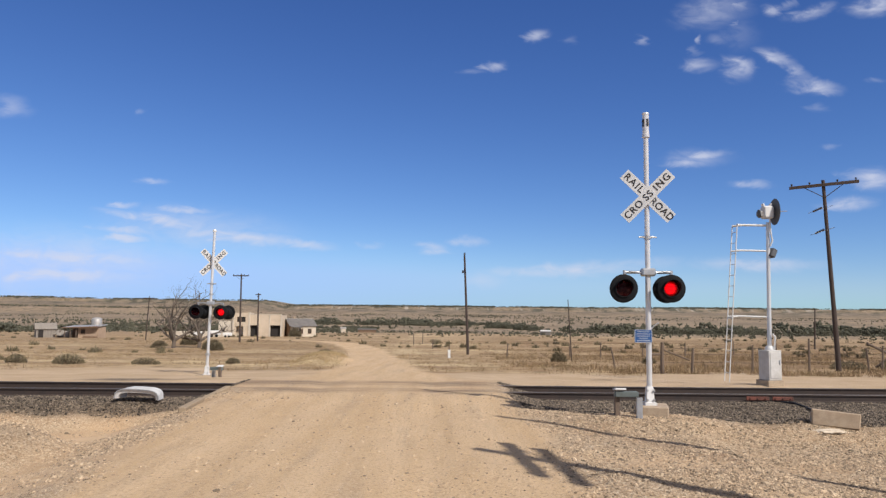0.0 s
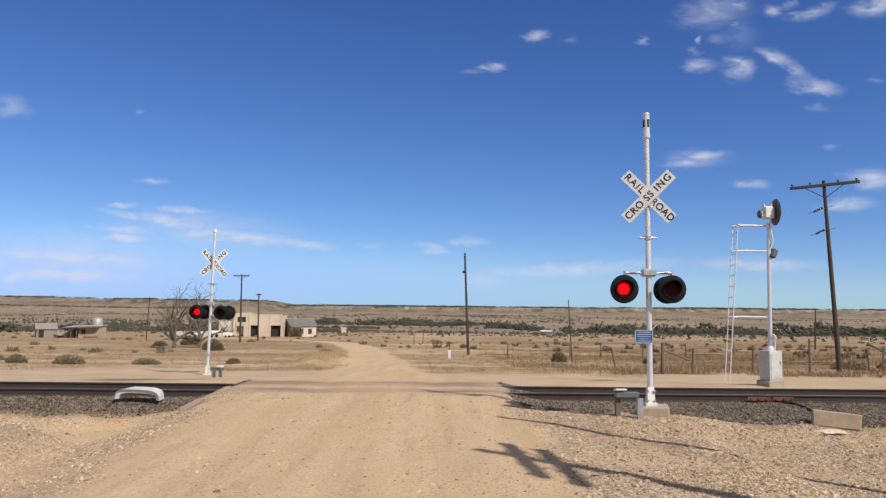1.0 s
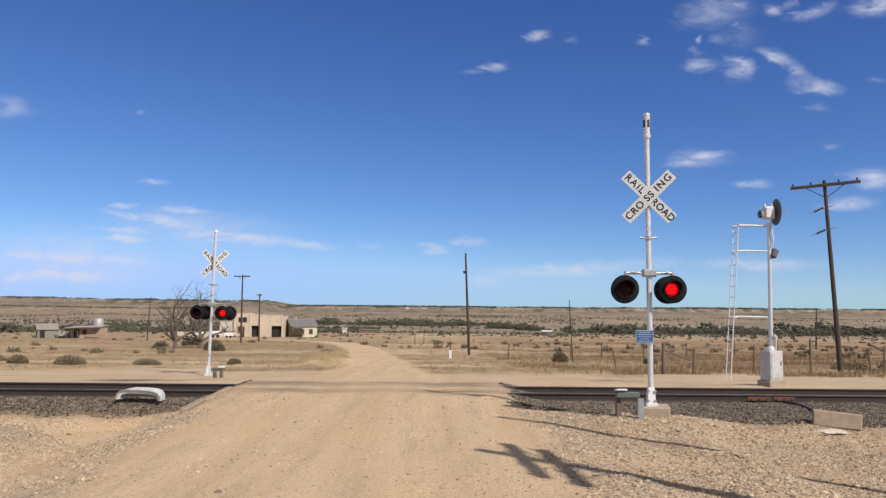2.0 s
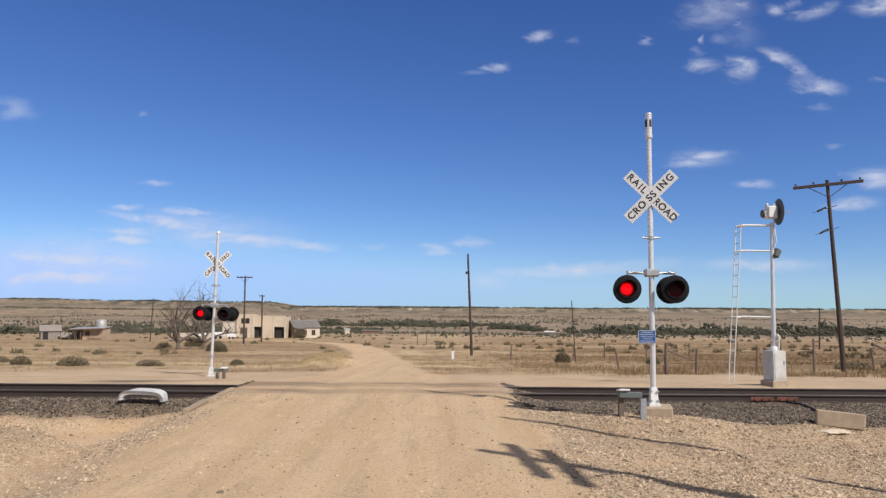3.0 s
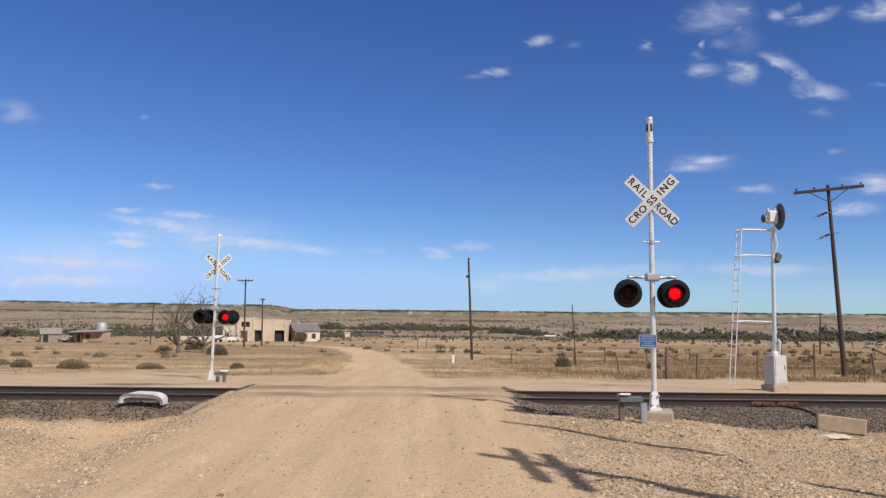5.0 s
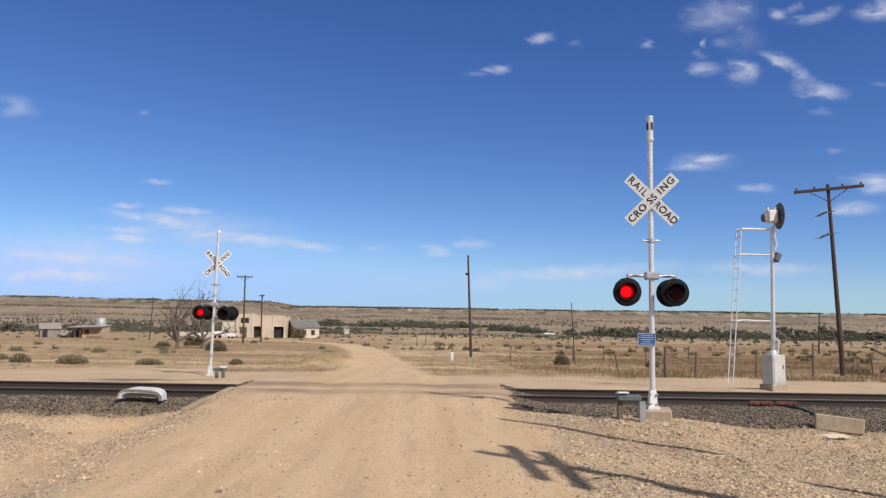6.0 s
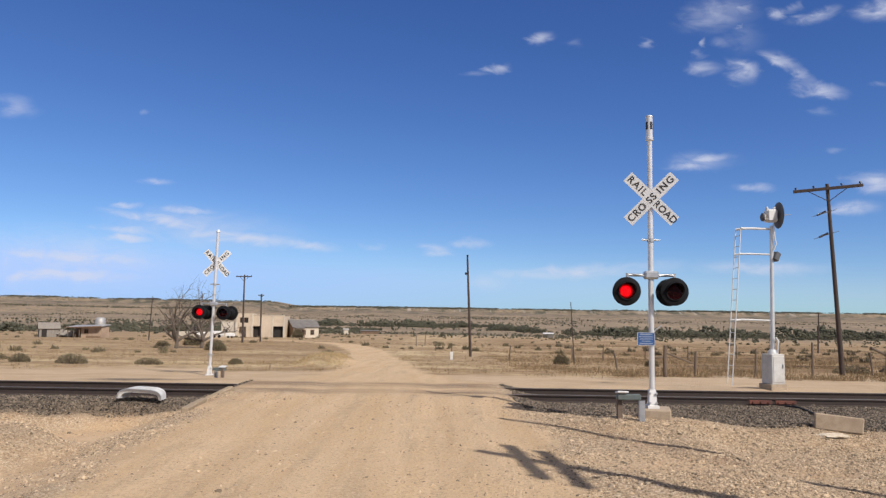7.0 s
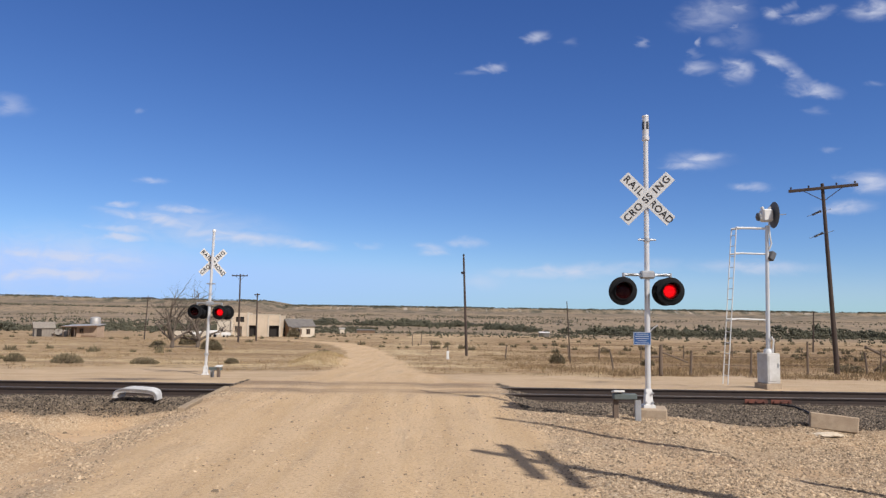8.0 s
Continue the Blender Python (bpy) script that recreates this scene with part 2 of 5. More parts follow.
def add_box(bm, sx, sy, sz, m=None, bevel=0.0, slot=0):
    """A box centred on m's origin."""
    out = bmesh.ops.create_cube(bm, size=1.0, matrix=(m or Matrix()) @ Matrix.Diagonal((sx, sy, sz, 1)))
    vs = out["verts"]
    fs = {f for v in vs for f in v.link_faces}
    for f in fs:
        f.material_index = slot
    if bevel:
        bmesh.ops.bevel(bm, geom=list({e for f in fs for e in f.edges}), offset=bevel, segments=1, profile=0.5, affect="EDGES", clamp_overlap=True)
    return bm


def add_rod(bm, a, b, r0, r1=None, seg=10, slot=0):
    a, b = Vector(a), Vector(b)
    way = b - a
    m = Matrix.Translation((a + b) / 2) @ way.to_track_quat("Z", "Y").to_matrix().to_4x4()
    out = bmesh.ops.create_cone(bm, cap_ends=True, segments=seg, radius1=r0, radius2=r0 if r1 is None else r1, depth=way.length, matrix=m)
    for f in {f for v in out["verts"] for f in v.link_faces}:
        f.material_index = slot
    return bm


def add_turned(bm, profile, m=None, seg=24):
    """A turned shape from (radius, height) pairs about the z axis."""
    m = m or Matrix()
    rings = []
    for r, z in profile:
        if r < 1e-5:
            rings.append([bm.verts.new(m @ Vector((0, 0, z)))])
        else:
            rings.append([bm.verts.new(m @ Vector((r * math.cos(2 * math.pi * i / seg), r * math.sin(2 * math.pi * i / seg), z))) for i in range(seg)])
    for p, q in zip(rings, rings[1:]):
        for i in range(seg):
            k = (i + 1) % seg
            vs = [p[i % len(p)], p[k % len(p)], q[k % len(q)], q[i % len(q)]]
            vs = [v for j, v in enumerate(vs) if v not in vs[:j]]
            if len(vs) > 2:
                bm.faces.new(vs)
    return bm


def add_tube(bm, pts, r, seg=8):
    """A bent round bar through the points."""
    pts = [Vector(p) for p in pts]
    for a, b in zip(pts, pts[1:]):
        add_rod(bm, a, b, r, seg=seg)
    for p in pts[1:-1]:
        bmesh.ops.create_icosphere(bm, subdivisions=2, radius=r * 1.02, matrix=Matrix.Translation(p))
    return bm


def BM():
    return bmesh.new()


# ---------------------------------------------------------------- the lie of the land
def vnoise(x, y, seed=0):
    """Smooth noise, 0 to 1, one cell a unit."""
    x, y = np.asarray(x, float), np.asarray(y, float)
    xi, yi = np.floor(x).astype(np.int64), np.floor(y).astype(np.int64)
    fx, fy = x - xi, y - yi
    fx, fy = fx * fx * (3 - 2 * fx), fy * fy * (3 - 2 * fy)

    def h(a, b):
        k = (a * 374761393 + b * 668265263 + seed * 974634777) & 0xFFFFFFFF
        k = ((k ^ (k >> 13)) * 1274126177) & 0xFFFFFFFF
        return ((k ^ (k >> 16)) & 0xFFFF) / 65535.0

    return (h(xi, yi) * (1 - fx) + h(xi + 1, yi) * fx) * (1 - fy) + (h(xi, yi + 1) * (1 - fx) + h(xi + 1, yi + 1) * fx) * fy


def step(v, lo, hi):
    s = np.clip((np.asarray(v, float) - lo) / (hi - lo), 0, 1)
    return s * s * (3 - 2 * s)


FALL_Y = (-4000, 20, 22, 26.2, 34.5, 66, 96, 130, 165, 300, 600, 1500, 2300, 5000)
FALL_Z = (0, 0, -0.14, -0.38, -0.70, -2.0, -2.45, -3.5, -4.4, -8.0, -16.0, -19.0, -17.0, -14.0)
ROAD_Y = (-60, 8, 18, 24, 33, 50, 75, 95, 112, 130, 160)
ROAD_X = (-1.0, -1.25, -1.8, -2.2, -2.9, -4.7, -7.9, -12.6, -19.5, -31.0, -56.0)
ROAD_W = (3.0, 3.0, 3.3, 2.8, 1.9, 1.9, 2.0, 2.1, 2.4, 2.6, 2.6)


def heap_cover(x, y):
    """The dark gravel heap beside the road."""
    return np.exp(-(((x + 7.75) / 1.25) ** 2 + ((y - 12.5) / 1.1) ** 2) ** 2)


def masks(x, y):
    """How much of each ground cover lies at a place: worn road, pale track-side dirt, ballast, dry grass, scarp."""
    wob = (vnoise(x / 1.7, y / 1.7, 3) - 0.5) * 0.7 + (vnoise(x / 0.5, y / 0.5, 4) - 0.5) * 0.3
    road = step(np.interp(y, ROAD_Y, ROAD_W) - np.abs(x - np.interp(y, ROAD_Y, ROAD_X)) + wob * 0.8, -0.35, 0.35)
    off = step(np.maximum(-5.25 - x, x - 1.5) + wob * 0.5, -0.1, 0.3)
    lo = np.where(x < 0, 16.3, 13.75 - 0.9 * step(x, 4.6, 6.0) + 0.9 * step(3.2 - x, 0, 1.4))
    ballast = off * step(y + wob * np.where(x < 0, 0.35, 0.8), lo, lo + np.where(x < 0, 0.2, 0.6)) * step(20.3 - y - wob * 0.3, -0.2, 0.3)
    ballast = np.maximum(ballast, 0.9 * np.exp(-(((x + 9.0) / 1.7) ** 2 + ((y - 21.6) / 0.7) ** 2) ** 2))
    edge = np.where(x < -4, 30.5, 27.8) + 5.0 * (vnoise(x / 6.0, y / 40, 91) - 0.5) + wob * 5
    dirt = step(y, 19.5, 20.5) * step(edge - y, -1.2, 1.2)
    grass = step(y - edge, -1.0, 1.5) * (1 - road)
    ballast = np.maximum(ballast, 0.4 * heap_cover(x, y))
    return road, dirt, ballast, grass


def bare_sand(x, y):
    """Patches of smooth sand with no gravel on them."""
    return np.clip(np.exp(-(((x + 7.2) / 2.3) ** 2 + ((y - 14.5) / 1.75) ** 2) ** 2) + 0.8 * np.exp(-(((x - 4.6) / 1.5) ** 2 + ((y - 7.6) / 0.8) ** 2) ** 2) + 0.8 * np.exp(-(((x + 5.9) / 1.5) ** 2 + ((y - 9.6) / 2.0) ** 2) ** 2) + 0.6 * np.exp(-(((x - 2.9) / 1.1) ** 2 + ((y - 10.0) / 0.7) ** 2) ** 2), 0, 1)


def rim(x):
    """Where the edge of the far tableland runs."""
    return 2900 + 110 * (vnoise(x / 330, 0 * x, 31) - 0.5) + 40 * (vnoise(x / 90, 0 * x, 32) - 0.5)


def land(x, y):
    """Height of the ground."""
    x, y = np.asarray(x, float), np.asarray(y, float)
    z = np.interp(y, FALL_Y, FALL_Z)
    # ditch beside the road, gravel heap in it, ballast shoulder, track bed
    left = np.interp(y, ROAD_Y, ROAD_X) - np.interp(y, ROAD_Y, ROAD_W)
    ditch = step(left - x, -0.2, 2.2) * step(y, -2, 6) * step(17.2 - y, 0.15, 1.35)
    z = z - 0.55 * ditch
    z = z + 0.55 * np.exp(-(((x + 7.75) / 1.15) ** 2 + ((y - 12.5) / 1.0) ** 2) ** 1.5)
    z = z + 0.13 * np.exp(-(((x - 3.75) / 1.3) ** 2 + ((y - 13.3) / 0.8) ** 2) ** 2)
    off = step(np.maximum(-5.3 - x, 0.55 * (x - 1.5)), -0.2, 0.6)
    z = z - 0.13 * off * step(y, 14.4, 15.2) * step(21.0 - y, 0.0, 1.0)
    z = z - 0.24 * step(x, 3.9, 5.0) * step(13.5 - y, 0.0, 1.4) * step(y, -3, 3)
    # crown of the road over the rails; soft unevenness; wheel tracks
    z = z + 0.075 * (1 - off) * step(y, 14, 17) * step(22 - y, 0, 2)
    near = step(60 - y, 0, 30)
    z = z + near * ((vnoise(x / 2.3, y / 2.3, 11) - 0.5) * 0.07 + (vnoise(x / 0.55, y / 0.55, 12) - 0.5) * 0.035) * step(np.abs(y - 18.4), 1.2, 2.2)
    rut = np.exp(-((x + 3.0) / 0.35) ** 2) + np.exp(-((x + 0.2) / 0.35) ** 2)
    z = z - 0.025 * rut * near
    # grassy bank inside the bend of the road
    z = z + 0.5 * np.exp(-(((x + 6.5 + 0.06 * (y - 40)) / 1.15) ** 2 + ((y - 41) / 6.0) ** 2) ** 1.5)
    # plain, then far scarps
    far = step(y, 60, 300)
    z = z + far * (vnoise(x / 90, y / 90, 21) - 0.5) * 1.8 + step(y, 500, 1500) * (vnoise(x / 500, y / 400, 22) - 0.5) * 5
    edge = rim(x)
    z = z + (0.60 * step(y, edge - 500, edge + 60) + 0.40 * step(y, edge - 30, edge + 30)) * (32 + 1.5 * (vnoise(x / 600, y / 900, 33) - 0.5))
    lift = step(-x, 640, 705) * step(y, 2080, 2330) * step(3000 - y, -500, 0)
    z = z + lift * (17 + 4 * (vnoise(x / 160, y / 160, 34) - 0.5)) + step(-x, 500, 2200) * step(y, 900, 2400) * 7
    return z


def z_at(x, y):
    return float(land(x, y))


def ground_material():
    m = bpy.data.materials.new("dry_prairie_ground")
    m.use_nodes = True
    t = m.node_tree
    n, l = t.nodes, t.links
    b = n["Principled BSDF"]
    b.inputs["Roughness"].default_value = 0.95
    b.inputs["Specular IOR Level"].default_value = 0.2
    pos = n.new("ShaderNodeTexCoord").outputs["Object"]

    def tex(scale, detail=5, stretch=None):
        x = n.new("ShaderNodeTexNoise")
        x.inputs["Scale"].default_value, x.inputs["Detail"].default_value, x.inputs["Roughness"].default_value = scale, detail, 0.65
        if stretch:
            mp = n.new("ShaderNodeMapping")
            mp.inputs["Scale"].default_value = stretch
            l.new(pos, mp.inputs[0])
            l.new(mp.outputs[0], x.inputs["Vector"])
        else:
            l.new(pos, x.inputs["Vector"])
        return x.outputs["Fac"]

    def ramp(v, lo, hi, top=1.0):
        r = n.new("ShaderNodeMapRange")
        r.inputs["From Min"].default_value, r.inputs["From Max"].default_value, r.inputs["To Max"].default_value = lo, hi, top
        l.new(v, r.inputs["Value"])
        return r.outputs[0]

    def mix(f, a, c):
        x = n.new("ShaderNodeMix")
        x.data_type = "RGBA"
        l.new(f, x.inputs["Factor"])
        for k, v in (("A", a), ("B", c)):
            if isinstance(v, tuple):
                x.inputs[k].default_value = (*v, 1)
            else:
                l.new(v, x.inputs[k])
        return x.outputs["Result"]

    def cover(name):
        a = n.new("ShaderNodeAttribute")
        a.attribute_name = name
        return a.outputs["Fac"]

    stain, grain, pebble, lane = tex(0.7), tex(9), tex(38, 3), tex(1.0, 5, (1.6, 0.12, 1))
    speck, grit = tex(22, 6), tex(70, 2)
    def stones(scale):
        """Crushed rock: a random value for each stone, and how near its edge is."""
        v, e = n.new("ShaderNodeTexVoronoi"), n.new("ShaderNodeTexVoronoi")
        e.feature = "DISTANCE_TO_EDGE"
        for x in (v, e):
            x.inputs["Scale"].default_value = scale
            l.new(pos, x.inputs["Vector"])
        s = n.new("ShaderNodeSeparateColor")
        l.new(v.outputs["Color"], s.inputs[0])
        return s.outputs[0], e.outputs["Distance"]

    pick, gap = stones(34)
    chip, rift = stones(17)
    gravel = mix(ramp(grain, 0.42, 0.62), (0.47, 0.35, 0.23), (0.40, 0.29, 0.185))
    gravel = mix(ramp(pick, 0.45, 1.0, 0.9), gravel, (0.64, 0.53, 0.39))
    gravel = mix(ramp(pick, 0.42, 0.0, 0.85), gravel, (0.24, 0.165, 0.10))
    # shade in the gaps between stones, painted as a darker edge
    gravel = mix(ramp(gap, 0.10, 0.0, 0.8), gravel, (0.20, 0.14, 0.085))
    gravel = mix(ramp(stain, 0.46, 0.64, 0.55), gravel, (0.50, 0.335, 0.19))
    worn = mix(ramp(lane, 0.40, 0.62), (0.60, 0.435, 0.268), (0.53, 0.37, 0.212))
    worn = mix(ramp(speck, 0.50, 0.64, 0.8), worn, (0.37, 0.255, 0.155))
    worn = mix(ramp(grit, 0.55, 0.70, 0.8), worn, (0.66, 0.53, 0.38))
    worn = mix(ramp(tex(1.0, 4, (2.3, 0.22, 1)), 0.52, 0.66, 0.55), worn, gravel)
    pale = mix(ramp(stain, 0.4, 0.62), (0.54, 0.405, 0.27), (0.475, 0.35, 0.225))
    pale = mix(ramp(speck, 0.50, 0.64, 0.55), pale, (0.40, 0.29, 0.18))
    pale = mix(ramp(tex(0.45, 6, (0.5, 1, 1)), 0.50, 0.62, 0.6), pale, (0.43, 0.315, 0.19))
    stone = mix(ramp(chip, 0.1, 1.0), (0.10, 0.077, 0.055), (0.29, 0.23, 0.165))
    # ballast gaps likewise: their shade is put into the colour
    stone = mix(ramp(rift, 0.12, 0.0, 0.9), stone, (0.05, 0.042, 0.037))
    stone = mix(ramp(grain, 0.5, 0.65, 0.5), stone, (0.09, 0.08, 0.075))
    tuft, patch, scrub, band = tex(1.3, 6), tex(0.13, 6), tex(0.055, 6), tex(0.22, 5, (0.35, 1, 1))
    clod = tex(0.42, 4)
    dry = mix(ramp(patch, 0.40, 0.58), (0.50, 0.375, 0.222), (0.41, 0.295, 0.175))
    dry = mix(ramp(band, 0.50, 0.62, 0.8), dry, (0.27, 0.185, 0.11))
    dry = mix(ramp(tuft, 0.48, 0.62, 0.75), dry, (0.19, 0.14, 0.075))
    dry = mix(ramp(clod, 0.56, 0.64, 0.5), dry, (0.20, 0.145, 0.08))
    dry = mix(ramp(clod, 0.42, 0.34, 0.6), dry, (0.52, 0.39, 0.22))
    dry = mix(ramp(tex(0.10, 5, (0.35, 1, 1)), 0.52, 0.62, 0.75), dry, (0.62, 0.49, 0.30))
    far = mix(ramp(tex(0.006, 6, (1, 0.4, 1)), 0.42, 0.6), (0.31, 0.232, 0.155), (0.215, 0.165, 0.112))
    far = mix(ramp(scrub, 0.52, 0.60, 0.85), far, (0.115, 0.103, 0.068))
    dry = mix(ramp(tex(0.62, 6), 0.50, 0.60, 0.75), dry, (0.29, 0.185, 0.10))
    dry = mix(cover("rank"), dry, mix(ramp(tuft, 0.45, 0.62), (0.28, 0.185, 0.10), (0.165, 0.11, 0.06)))
    col = mix(cover("far"), dry, far)
    col = mix(cover("near"), col, gravel)
    col = mix(cover("dirt"), col, pale)
    col = mix(cover("ballast"), col, stone)
    col = mix(cover("road"), col, worn)
    col = mix(cover("bare"), col, mix(ramp(stain, 0.4, 0.6), (0.62, 0.45, 0.285), (0.55, 0.38, 0.23)))
    col = mix(cover("scarp"), col, mix(ramp(tex(0.02, 6, (1, 1, 0.2)), 0.45, 0.58), (0.24, 0.19, 0.135), (0.09, 0.083, 0.06)))
    streaks = n.new("ShaderNodeMath")
    streaks.operation = "MULTIPLY"
    l.new(cover("soil"), streaks.inputs[0])
    l.new(ramp(tex(1.0, 5, (0.9, 7, 1)), 0.38, 0.60), streaks.inputs[1])
    col = mix(streaks.outputs[0], col, (0.235, 0.155, 0.10))
    bluff = n.new("ShaderNodeMath")
    bluff.operation = "MULTIPLY"
    l.new(cover("cliff"), bluff.inputs[0])
    l.new(ramp(tex(0.03, 5, (1, 0.1, 0.1)), 0.54, 0.64, 0.6), bluff.inputs[1])
    col = mix(bluff.outputs[0], col, (0.52, 0.47, 0.41))
    l.new(col, b.inputs["Base Color"])
    bp = n.new("ShaderNodeBump")
    bp.inputs["Strength"].default_value, bp.inputs["Distance"].default_value = 0.85, 0.03
    add = n.new("ShaderNodeMath")
    l.new(grain, add.inputs[0])
    l.new(pebble, add.inputs[1])
    l.new(add.outputs[0], bp.inputs["Height"])
    l.new(bp.outputs[0], b.inputs["Normal"])
    return m


def build_ground():
    def lines(fine_lo, fine_hi, gap, out_lo, out_hi, grow):
        mid = list(np.arange(fine_lo, fine_hi, gap))
        up, down, g = [fine_hi], [], gap
        while up[-1] < out_hi:
            g = min(g * grow, 60)
            up.append(up[-1] + g)
        g, v = gap, fine_lo
        while v > out_lo:
            g = min(g * grow * 1.3, 90)
            v -= g
            down.append(v)
        return np.array(down[::-1] + mid + up)

    xs, ys = lines(-13, 11, 0.13, -3800, 3800, 1.07), lines(4, 24, 0.13, -2500, 4600, 1.035)
    ys = np.unique(np.concatenate([ys, np.arange(2780, 3040, 13.0)]))
    X, Y = np.meshgrid(xs, ys)
    Z = land(X, Y)
    nx, ny = len(xs), len(ys)
    co = np.stack([X, Y, Z], -1).reshape(-1, 3)
    i = np.arange((ny - 1) * nx).reshape(ny - 1, nx)[:, :-1].ravel()
    quads = np.stack([i, i + 1, i + nx + 1, i + nx], 1)
    me = bpy.data.meshes.new("ground")
    me.from_pydata(co, [], quads)
    me.polygons.foreach_set("use_smooth", [True] * len(me.polygons))
    x, y = co[:, 0], co[:, 1]
    road, dirt, ballast, grass = masks(x, y)
    near = step(29.5 - y + (vnoise(x / 3, y / 3, 8) - 0.5) * 6, -1, 1)
    drag = np.maximum(np.exp(-((y - 17.6) / 0.42) ** 2), np.exp(-((y - 19.2) / 0.6) ** 2)) * (0.35 + 1.3 * vnoise(x / 1.2, y / 0.15, 47)) * (0.7 + 0.3 * step(np.abs(x + 1.9), 0.4, 2.6))
    drag = np.clip(drag, 0, 1)
    ballast = np.maximum(ballast, 0.4 * drag * road)
    trodden = 0.85 * drag * road
    road = road * (1 - 0.95 * drag)
    bare = bare_sand(x, y)
    run = np.clip(((x - 2.7) * 0.45 - (y - 12.7) * 0.89) / 2.9, 0, 1)
    soil = np.exp(-(np.hypot(x - 2.7 - 1.3 * run, y - 12.7 + 2.6 * run) / 0.33) ** 2) * (0.55 + 0.6 * vnoise(x / 0.3, y / 0.3, 48))
    soil = np.maximum(soil, trodden)
    scarp = step(y, 2550, 2750) * (vnoise(x / 120, y / 60, 41) > 0.3)
    far = step(y, 180, 420)
    rank = (step(x, 3, 14) * step(270 - y, 0, 170) + 0.5 * step(y, 44, 60) * (x < -8)) * step(vnoise(x / 9, y / 7, 52), 0.15, 0.55)
    cliff = np.exp(-((y - rim(x) - 4) / 26) ** 2) * (x > -560)
    for name, v in (("road", road), ("dirt", dirt), ("ballast", ballast), ("near", near), ("bare", bare), ("scarp", scarp), ("far", far), ("cliff", cliff), ("soil", soil), ("rank", rank)):
        me.attributes.new(name, "FLOAT", "POINT").data.foreach_set("value", np.ascontiguousarray(np.clip(v, 0, 1), np.float32))
    return tagged(part("ground", None, None, me=me), "dry tan prairie with a graded dirt road and ballast", "ground", kind="structure")


ground = build_ground()
ground.data.materials.append(ground_material())


# ---------------------------------------------------------------- railway
RAIL_TOP = 0.05


def build_rail(y):
    """Flat-bottomed rail along x: foot, web and head."""
    ob = thing("rail", pose(0, y, RAIL_TOP - 0.172), "rusty steel rail with a worn head on wooden ties", "rail", "rails of the track")
    prof = ((-0.07, 0.0), (0.07, 0.0), (0.07, 0.012), (0.012, 0.032), (0.010, 0.125), (0.034, 0.135), (0.036, 0.160), (-0.036, 0.160), (-0.034, 0.135), (-0.010, 0.125), (-0.012, 0.032), (-0.07, 0.012))
    bm = BM()
    a, b = ([bm.verts.new((x, py, pz)) for py, pz in prof] for x in (-260, 260))
    for i in range(len(prof)):
        k = (i + 1) % len(prof)
        bm.faces.new((a[i], a[k], b[k], b[i]))
    part("web", bm, M_RUST, ob)
    bm = add_box(BM(), 520, 0.068, 0.012, pose(0, 0, 0.166), 0.004)
    part("head", bm, M_HEAD, ob, "bright worn running surface")
    return ob


for y in (17.6, 19.1):
    build_rail(y)

tie_me = None
for side in (0, 1):
    for k in range(48):
        x = (-5.9 - 0.55 * k) if side == 0 else (2.0 + 0.55 * k)
        if tie_me is None:
            bm = add_box(BM(), 0.22, 2.6, 0.16, None, 0.01)
            tie = part("tie", bm, M_TIE)
            tie_me = tie.data
        else:
            tie = part("tie", None, None, me=tie_me)
        tie.matrix_world = pose(x, 18.35, RAIL_TOP - 0.172 - 0.078, 0, 0, random.uniform(-1.2, 1.2))
        tagged(tie, "dark creosoted wooden railway tie in ballast", "railway tie", "ties of the track")


# ---------------------------------------------------------------- crossing signals
def text_mesh(word, size, spread=1.0):
    cu = bpy.data.curves.new("writing", "FONT")
    cu.body, cu.size, cu.align_x, cu.align_y, cu.extrude, cu.offset = word, size, "CENTER", "CENTER", 0.002, 0.0025
    cu.space_character = spread
    tmp = bpy.data.objects.new("writing", cu)
    scene.collection.objects.link(tmp)
    bpy.context.view_layer.update()
    me = bpy.data.meshes.new_from_object(tmp.evaluated_get(bpy.context.evaluated_depsgraph_get()))
    bpy.data.objects.remove(tmp)
    bpy.data.curves.remove(cu)
    me.materials.clear()
    me.materials.append(M_INK)
    return me


WORDS = {w: text_mesh(w, 0.185, s) for w, s in (("RAIL", 1.25), ("ROAD", 1.05), ("CRO", 1.15), ("SS", 1.2), ("ING", 1.3))}
BLANKING_SLATS = []


